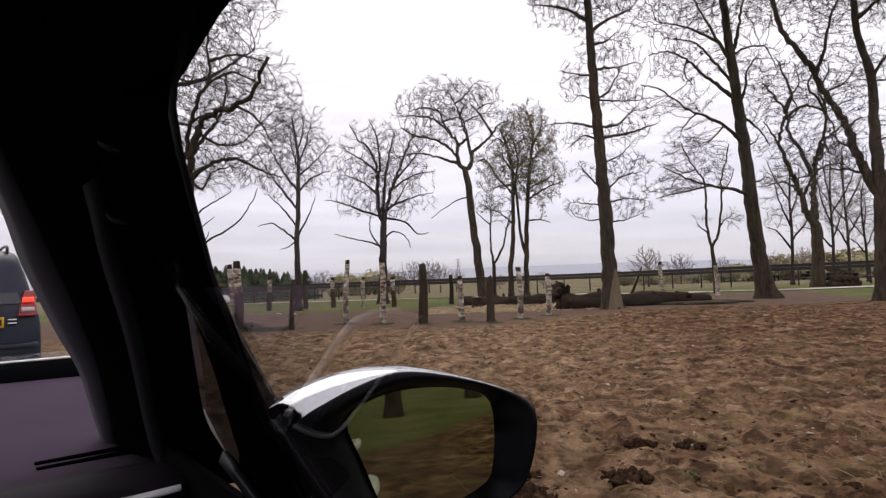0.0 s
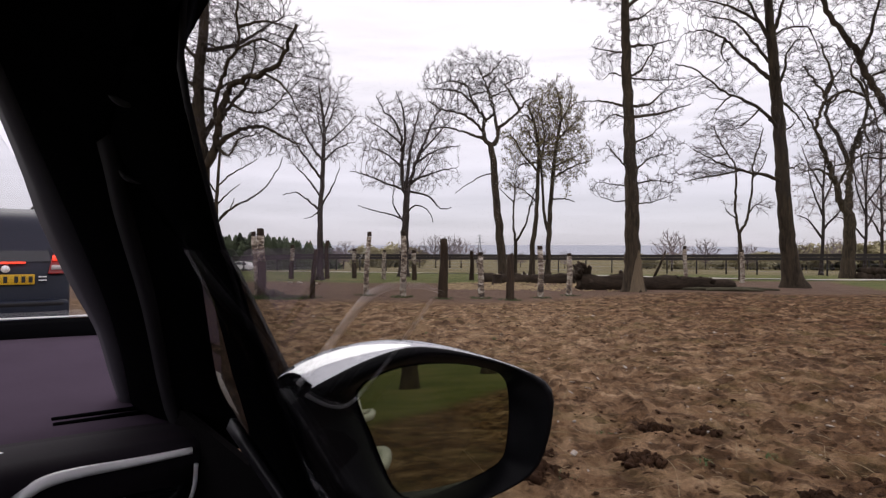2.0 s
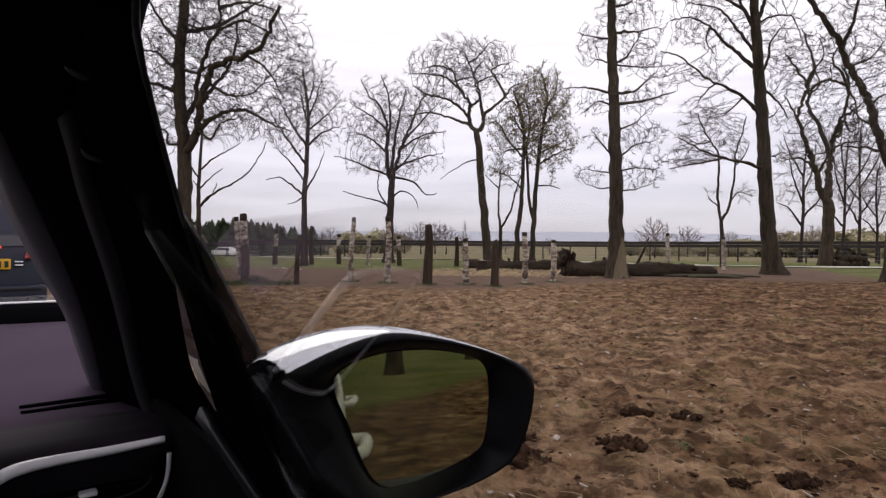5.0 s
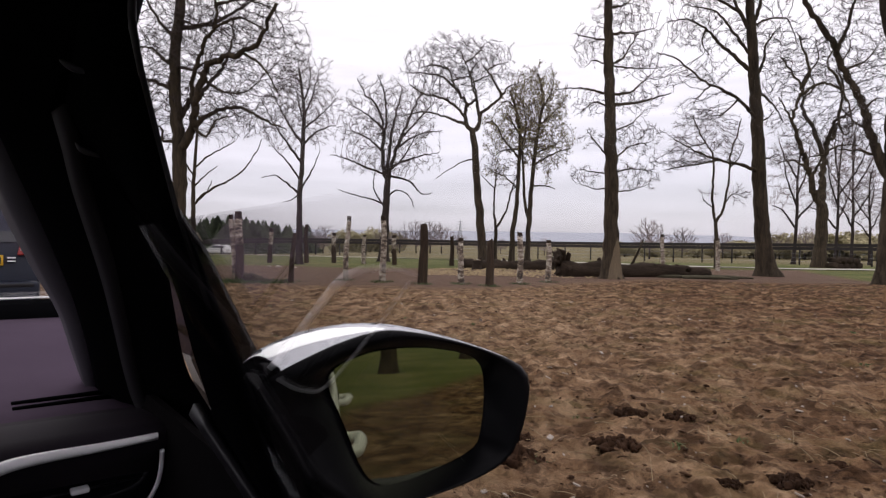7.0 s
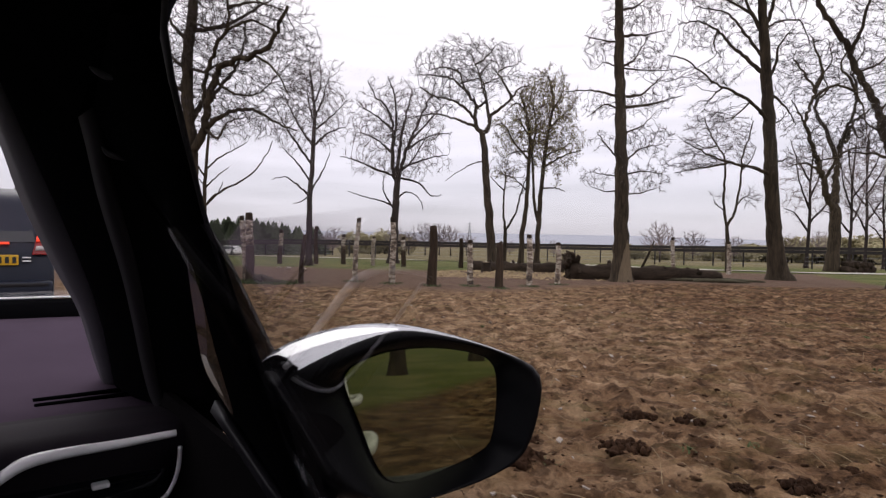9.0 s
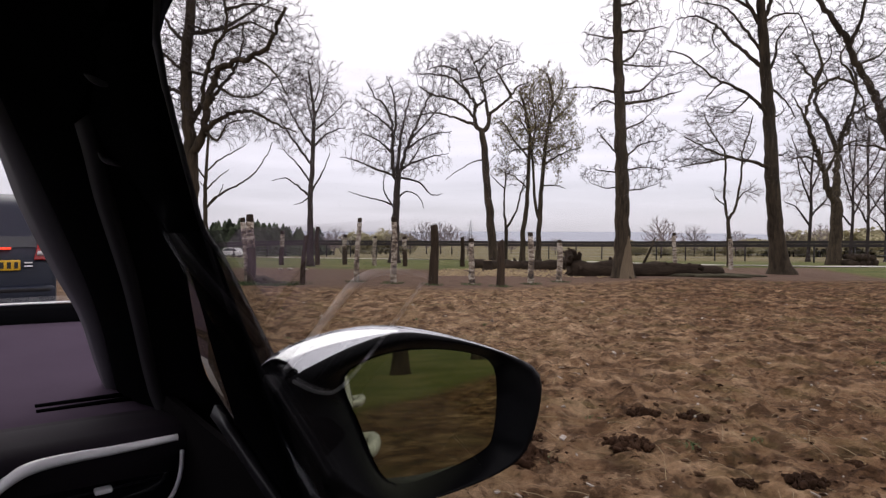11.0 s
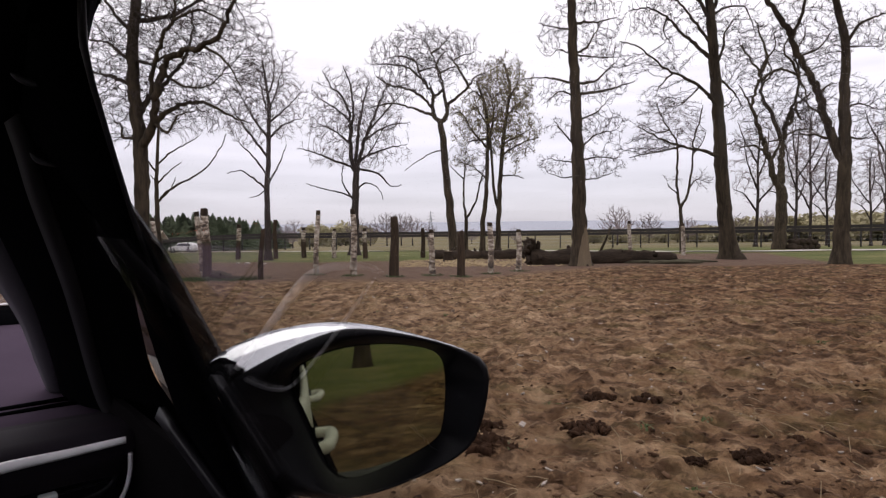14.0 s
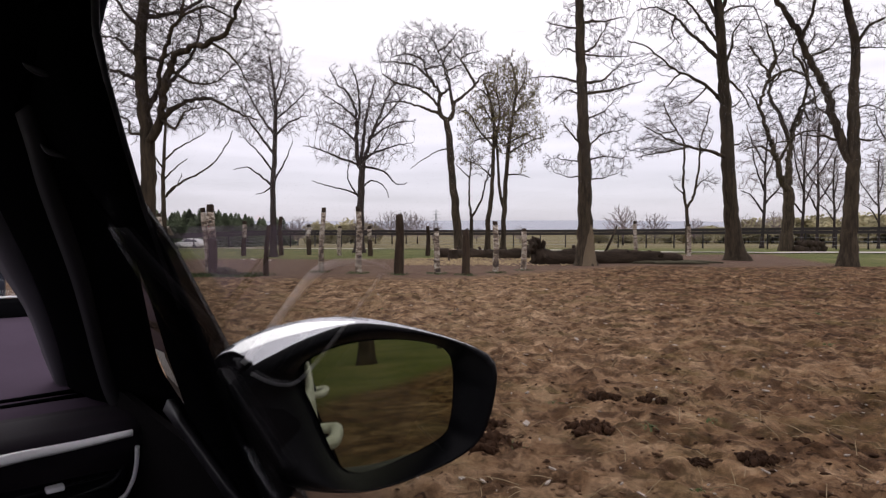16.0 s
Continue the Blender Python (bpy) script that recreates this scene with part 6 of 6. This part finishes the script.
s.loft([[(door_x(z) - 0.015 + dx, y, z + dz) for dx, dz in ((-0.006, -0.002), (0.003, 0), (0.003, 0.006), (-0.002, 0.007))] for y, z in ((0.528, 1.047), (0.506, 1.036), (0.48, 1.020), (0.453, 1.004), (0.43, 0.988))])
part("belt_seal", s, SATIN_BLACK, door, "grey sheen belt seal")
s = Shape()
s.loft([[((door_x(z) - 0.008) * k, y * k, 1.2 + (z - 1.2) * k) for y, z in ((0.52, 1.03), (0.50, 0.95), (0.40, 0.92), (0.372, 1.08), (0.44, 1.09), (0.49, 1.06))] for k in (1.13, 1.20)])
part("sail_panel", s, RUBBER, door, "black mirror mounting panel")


def pane_x(y, z):
    """The side window leans in, and straightens up above eye height."""
    return 0.6466 + 0.158 * y - 0.517 * min(z, 1.2005) - 0.05 * max(0.0, z - 1.2005)


for heights, glass in (((0.94, 1.09, 1.2005), GLASS), ((1.2005, 1.25, 1.30), GLASS_UPPER)):
    s = Shape()
    s.loft([[(pane_x(y, z) + dx, y, z) for dx, y in ((0.0, f), (0.0, -0.6), (0.003, -0.6), (0.003, f))] for z, f in ((z, 0.385 + 0.30 * (min(z, 1.1) - 0.94)) for z in heights)], caps=False)
    pane = part("side_window", s, glass, door, "clear side window", smooth=False)
    pane.visible_shadow = False
s = Shape()
s.loft([[(door_x(z) + 0.082 + dx, y, z) for y, z in ((0.56, 0.90), (0.61, 1.04), (0.67, 1.18), (0.75, 1.26), (0.80, 1.24), (0.95, 1.06), (0.95, 0.90))] for dx in (0.0, 0.004)])
pane = part("quarter_light", s, GLASS_GREYED, door, "dark quarter light with the dash's reflection put in as grey", smooth=False)
pane.visible_shadow = False

# door mirror
mirror = new("door_mirror")
mirror.parent = car
mirror["label"] = "black door mirror with a polished cap"
RIM = [(0.180, 0.466, 1.060), (0.186, 0.466, 1.086), (0.203, 0.464, 1.099), (0.231, 0.461, 1.109), (0.262, 0.458, 1.114), (0.306, 0.452, 1.115), (0.354, 0.446, 1.106), (0.408, 0.439, 1.089), (0.452, 0.433, 1.070), (0.467, 0.431, 1.050),
       (0.463, 0.430, 1.020), (0.452, 0.431, 0.991), (0.434, 0.433, 0.971), (0.391, 0.437, 0.960), (0.338, 0.444, 0.955), (0.302, 0.448, 0.957), (0.262, 0.455, 0.966), (0.225, 0.460, 0.985), (0.195, 0.464, 1.02)]
PANE = [(0.270, 0.504, 1.062), (0.286, 0.501, 1.077), (0.319, 0.492, 1.086), (0.365, 0.479, 1.086), (0.408, 0.466, 1.077), (0.424, 0.460, 1.064), (0.426, 0.457, 1.033), (0.420, 0.456, 0.996), (0.410, 0.457, 0.981), (0.371, 0.467, 0.967), (0.330, 0.478, 0.959), (0.310, 0.484, 0.963), (0.297, 0.489, 0.982), (0.283, 0.496, 1.022)]
rim, pane_ring = smooth_ring(RIM, 64), smooth_ring(PANE, 64)


def by_angle(ring, count=64):
    """Points of the outline at even angles round its middle."""
    c = sum(ring, Vector()) / len(ring)
    out = []
    for k in range(count):
        a = 2.4 - 2 * math.pi * k / count
        d = Vector((math.cos(a), 0, math.sin(a)))
        best, m = None, len(ring)
        for i in range(m):
            p, q = ring[i] - c, ring[(i + 1) % m] - c
            den = d.x * (q.z - p.z) - d.z * (q.x - p.x)
            if abs(den) < 1e-12:
                continue
            t = (p.x * (q.z - p.z) - p.z * (q.x - p.x)) / den
            u = (p.x * d.z - p.z * d.x) / den
            if t > 0 and -1e-6 <= u <= 1 + 1e-6 and (best is None or t > best[0]):
                best = (t, (p + (q - p) * u) + c)
        out.append(best[1])
    return out


rim, pane_ring = by_angle(rim), by_angle(pane_ring)
flat = Vector((0.27, 0.955, -0.085)).normalized()
mid_p = Vector((0.35, 0.480, 1.05))
pane_ring = [p - flat * (p - mid_p).dot(flat) for p in pane_ring]
crest = [p.copy() for p in rim]
mid_z = sum(p.z for p in rim) / len(rim)
rim = [Vector((p.x, p.y, p.z - (0.0028 + 0.012 * smooth(0.31, 0.21, p.x)) * smooth(mid_z, mid_z + 0.045, p.z))) for p in rim]
lip = [a.lerp(b, 0.34) * 1.0 for a, b in zip(rim, pane_ring)]
lip = [Vector((p.x, a.y - 0.003, p.z)) for p, a in zip(lip, rim)]
well = [a.lerp(b, 0.86) for a, b in zip(rim, pane_ring)]
s = Shape()
s.loft([[tuple(p) for p in ring] for ring in ([Vector((p.x, p.y + 0.012, p.z)) for p in rim], rim, [a.lerp(b, 0.5) + Vector((0, -0.004, 0)) for a, b in zip(rim, lip)], lip, well, [p + Vector((0, 0.004, 0)) for p in pane_ring])], caps=False)
part("bezel", s, BEZEL, mirror, "black mirror surround")
s = Shape()
ctr = sum(rim, Vector()) / len(rim)
rings = []
for depth, size, blend in ((0.003, 0.998, 0.0), (0.004, 1.004, 0.12), (0.012, 1.008, 0.55), (0.024, 1.008, 0.9), (0.036, 1.0, 1.0), (0.052, 0.955, 1.0), (0.070, 0.85, 1.0), (0.084, 0.66, 1.0), (0.092, 0.36, 1.0), (0.094, 0.03, 1.0)):
    rings.append([(ctr.x + (p.x - ctr.x) * size, p.y + depth, ctr.z + (p.z - ctr.z) * size) for p in (a.lerp(b, blend) for a, b in zip(rim, crest))])
s.loft(rings, caps=False)
part("cap", s, CAP_PAINT, mirror, "polished silver mirror cap")
s = Shape()
s.v = [p.copy() for p in pane_ring]
s.f = [tuple(range(len(pane_ring)))]
part("mirror_glass", s, MIRROR, mirror, "mirror glass", smooth=False)
s = Shape()
s.loft([[(0.184, 0.53, 0.955), (0.184, 0.45, 0.955), (0.184, 0.46, 1.05), (0.184, 0.50, 1.06)], [(0.205, 0.53, 0.950), (0.205, 0.445, 0.945), (0.205, 0.455, 1.055), (0.205, 0.50, 1.06)], [(0.232, 0.53, 0.955), (0.232, 0.462, 0.955), (0.232, 0.462, 1.04), (0.232, 0.51, 1.05)], [(0.30, 0.53, 0.975), (0.30, 0.512, 0.975), (0.30, 0.512, 1.0), (0.30, 0.54, 1.03)]])
part("stalk", s, PLASTIC, mirror, "black mirror arm", bevel=0.008)

# dashboard and air vent
profile = ((1.52, 0.80), (1.52, 1.018), (1.40, 1.000), (1.25, 0.975), (1.12, 0.955), (1.02, 0.947), (0.97, 0.946), (0.95, 0.938), (0.93, 0.944), (0.88, 0.950), (0.835, 0.951), (0.812, 0.947), (0.806, 0.935), (0.822, 0.915), (0.86, 0.86), (0.90, 0.70), (0.95, 0.55))
s = Shape()
s.loft([[(x, y - lift, z + up) for y, z in profile] for x, lift, up in ((-1.15, 0, 0.0), (-0.5, 0, 0.005), (-0.1, 0, 0.004), (0.05, 0, 0.002), (0.16, 0, 0), (0.208, 0, -0.002), (0.222, -0.03, -0.012), (0.228, -0.06, -0.03))])
dash = part("dashboard", s, DASH, car, "charcoal dashboard top")
# thin skin over the front roll; its shade is put into the colour
s = Shape()
roll = ((0.985, 0.9440), (0.955, 0.9425), (0.93, 0.9475), (0.88, 0.9535), (0.835, 0.9545), (0.810, 0.9500), (0.8035, 0.9365), (0.8195, 0.9150), (0.857, 0.860), (0.90, 0.80))
s.loft([[(x, y - lift, z + up) for y, z in roll] for x, lift, up in ((-1.15, 0, 0.0), (-0.5, 0, 0.005), (-0.1, 0, 0.004), (0.05, 0, 0.002), (0.16, 0, 0), (0.209, 0, -0.002), (0.224, -0.03, -0.012))], closed=False)
front_skin = part("dash_front", s, DASH_SHADE, dash, "dashboard front edge in a darker, shaded tone")
grain = front_skin.modifiers.new("thickness", "SOLIDIFY")
grain.thickness, grain.offset = 0.002, 0.0
s = Shape()
s.loft([[(x, y, z) for y, z in ((1.60, 1.000), (1.60, 1.046), (1.53, 1.042), (1.50, 1.020), (1.50, 0.99))] for x in (-1.15, 0.0, 0.24)])
part("screen_ledge", s, RUBBER, dash, "black ledge under the windscreen")
part("screen_edge", Shape().tube([Vector((-1.15, 1.598, 1.052)), Vector((0.0, 1.598, 1.051)), Vector((0.26, 1.598, 1.048))], [0.0024] * 3, 6), CHROME, dash, "bright lower edge of the windscreen")
for y, z in ((1.045, 0.9505), (1.02, 0.9485)):
    part("demister_slot", Shape().loft([[(x, y + dy, z + dz) for dy, dz in ((-0.005, -0.003), (0.005, -0.003), (0.005, 0.0025), (-0.005, 0.0025))] for x in (0.065, 0.13, 0.20)]), RUBBER, dash)
vent = part("air_vent", Shape().loft([[(x, y, z) for y, z in ((0.818, 0.936), (0.845, 0.86), (0.862, 0.80), (0.93, 0.80), (0.93, 0.936))] for x in (-0.16, 0.198)]), GLOSS_BLACK, dash, "black air vent", smooth=False)
trim_line = curve_through([(-0.030, 0.848, 0.836), (-0.018, 0.832, 0.872), (0.008, 0.810, 0.916), (0.029, 0.802, 0.935), (0.050, 0.799, 0.943), (0.084, 0.797, 0.9455), (0.135, 0.797, 0.945), (0.197, 0.797, 0.946)], 6)
m = len(trim_line) - 1
s = Shape()
s.loft([[tuple(p + Vector((0, dy, dz)) * (0.0105 - 0.0062 * i / m)) for dy, dz in ((-0.55, -0.9), (-0.8, 0.0), (-0.3, 0.85), (0.4, 0.9), (0.6, -0.6))] for i, p in enumerate(trim_line)])
part("chrome_trim", s, CHROME, vent, "bright chrome vent trim")
bracket = curve_through([(0.204, 0.804, 0.925), (0.2045, 0.812, 0.897), (0.200, 0.820, 0.872), (0.188, 0.828, 0.852), (0.150, 0.832, 0.844), (0.09, 0.834, 0.840), (0.03, 0.838, 0.838), (-0.015, 0.844, 0.836)], 6)
part("chrome_trim", Shape().tube(bracket, [0.0030] * len(bracket), 8), CHROME, vent, "bright chrome vent trim")
for i in range(5):
    z = 0.921 - 0.018 * i
    y = 0.822 + 0.0068 * i
    part("slat", Shape().loft([[(x, y + dy, z + dz) for dy, dz in ((0.0, -0.0015), (0.0, 0.0015), (0.03, 0.006), (0.03, 0.003))] for x in (-0.15 + 0.003 * i, 0.192 - 0.002 * i)]), SATIN_BLACK, vent)
part("knob", Shape().box(0.108, 0.127, 0.812, 0.826, 0.8885, 0.8945), CHROME, vent, "chrome vent tab", bevel=0.002)
part("gauge_trim", Shape().tube(curve_through([(-0.045, 0.90, 0.955), (-0.002, 0.895, 0.953), (0.010, 0.885, 0.944), (0.004, 0.875, 0.930), (-0.02, 0.872, 0.915)], 6), [0.005] * 25, 8), CHROME, dash, "chrome instrument ring")

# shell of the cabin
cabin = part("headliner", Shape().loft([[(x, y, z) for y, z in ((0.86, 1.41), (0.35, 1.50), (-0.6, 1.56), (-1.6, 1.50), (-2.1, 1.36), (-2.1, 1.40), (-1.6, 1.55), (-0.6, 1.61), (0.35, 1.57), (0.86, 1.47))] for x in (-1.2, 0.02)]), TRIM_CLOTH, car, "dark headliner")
part("roof_side", Shape().loft([[(0.00, y, z), (0.07, y, z - 0.10), (0.10, y, z - 0.10), (0.05, y, z + 0.07)] for y, z in ((0.70, 1.40), (0.35, 1.47), (-0.6, 1.53), (-1.6, 1.47), (-2.1, 1.36))]), TRIM_CLOTH, car)
part("floor_pan", Shape().box(-1.2, 0.225, -2.1, 1.56, 0.22, 0.28), TRIM_CLOTH, car, smooth=False)
part("kick_panel", Shape().box(0.210, 0.219, 0.53, 1.5, 0.30, 0.972), PLASTIC, car, smooth=False)
part("bulkhead", Shape().box(-1.2, 0.2, 1.54, 1.58, 0.25, 1.0), TRIM_CLOTH, car, smooth=False)
part("far_door", Shape().loft([[(x, y, z) for y, z in ((1.5, 0.28), (1.5, 0.98), (-2.1, 1.0), (-2.1, 0.28))] for x in (-1.26, -1.2)]), PLASTIC, car, smooth=False)
part("tailgate", Shape().box(-1.2, 0.16, -2.16, -2.1, 0.28, 1.0), PLASTIC, car, smooth=False)
part("rear_pillar", Shape().loft([[(-0.02, -1.2, z), (0.16, -1.2, z), (0.16, -2.1, z), (-0.02, -2.1, z)] for z in (0.9, 1.5)]), PLASTIC, car, smooth=False)
part("door_pillar", Shape().loft([[(door_x(z) - 0.06, -0.62, z), (door_x(z) - 0.01, -0.62, z), (door_x(z) - 0.01, -0.80, z), (door_x(z) - 0.06, -0.80, z)] for z in (0.3, 0.9, 1.5)]), PLASTIC, car, smooth=False)
seat = part("seat", Shape().loft([[(x, y, z) for y, z in ((-0.22, 0.45), (-0.36, 0.80), (-0.46, 1.06), (-0.58, 1.08), (-0.52, 0.78), (-0.40, 0.42))] for x in (-0.34, 0.06)]), TRIM_CLOTH, car, "black cloth seat", bevel=0.04)
part("cushion", Shape().box(-0.34, 0.06, -0.30, 0.22, 0.36, 0.50), TRIM_CLOTH, seat, bevel=0.05)
s = Shape()
s.loft([[(-1.15, 1.60, 1.05), (0.24, 1.60, 1.05), (0.24, 1.604, 1.054), (-1.15, 1.604, 1.054)], [(-1.15, 0.88, 1.435), (-0.06, 0.88, 1.435), (-0.06, 0.884, 1.439), (-1.15, 0.884, 1.439)]])
pane = part("windscreen", s, GLASS, car, "clear windscreen", smooth=False)
pane.visible_shadow = False

# outer skin
side = []
for y, x in ((1.4, 0.245), (0.75, 0.256), (0.50, 0.260), (0.22, 0.263), (0.0, 0.261), (-0.40, 0.252), (-1.2, 0.210), (-2.0, 0.155), (-2.4, 0.09), (-2.5, -0.1)):
    top = 0.972 - 0.085 * smooth(0.0, 0.2, y)
    side.append([(x - 0.022, y, top), (x - 0.008, y, top - 0.012), (x, y, 0.86), (x + 0.004, y, 0.74), (x - 0.002, y, 0.58), (x - 0.004, y, 0.42), (x - 0.03, y, 0.24), (x - 0.036, y, 0.24), (x - 0.030, y, top - 0.02)])
s = Shape()
s.loft(side)
part("body_side", s, WHITE_PAINT, car, "white painted body side")
for y, x in ((-0.22, 0.254), (-1.12, 0.212)):
    cup = part("door_handle", Shape().tube(curve_through([(x - 0.01, y + 0.11, 0.878), (x + 0.030, y + 0.085, 0.878), (x + 0.040, y, 0.880), (x + 0.034, y - 0.08, 0.878), (x - 0.01, y - 0.10, 0.878)], 6), [0.010, 0.011, 0.012, 0.012, 0.012, 0.013] + [0.014] * 13 + [0.013, 0.012, 0.012, 0.011, 0.011, 0.010], 10), WHITE_PAINT, car, "white pull handle")
    # black disc on the skin in place of the shade behind the pull
    part("recess_shade", Shape().loft([[(x + dx, y + a * 0.055, 0.878 + b * 0.026) for a, b in ((math.cos(6.283 * k / 20), math.sin(6.283 * k / 20)) for k in range(20))] for dx in (-0.002, 0.0055)]), RUBBER, cup, "black disc for the shaded recess")
part("bonnet", Shape().loft([[(x, y, z) for y, z in ((1.60, 0.97), (1.72, 0.985), (2.2, 0.94), (2.6, 0.82), (2.72, 0.55), (2.5, 0.40), (1.6, 0.40))] for x in (-1.2, -1.1, -0.5, 0.1, 0.2)]), WHITE_PAINT, car)
part("roof_skin", Shape().loft([[(x, y, z) for y, z in ((0.84, 1.49), (0.35, 1.585), (-0.6, 1.625), (-1.6, 1.565), (-2.15, 1.41), (-2.15, 1.43), (-1.6, 1.585), (-0.6, 1.65), (0.35, 1.61), (0.84, 1.51))] for x in (-1.18, 0.03)]), WHITE_PAINT, car)
for y in (1.95, -1.65):
    wheel(car, 0.13, y, 0.32, 0.2)
    wheel(car, -1.1, y, 0.32, 0.2)
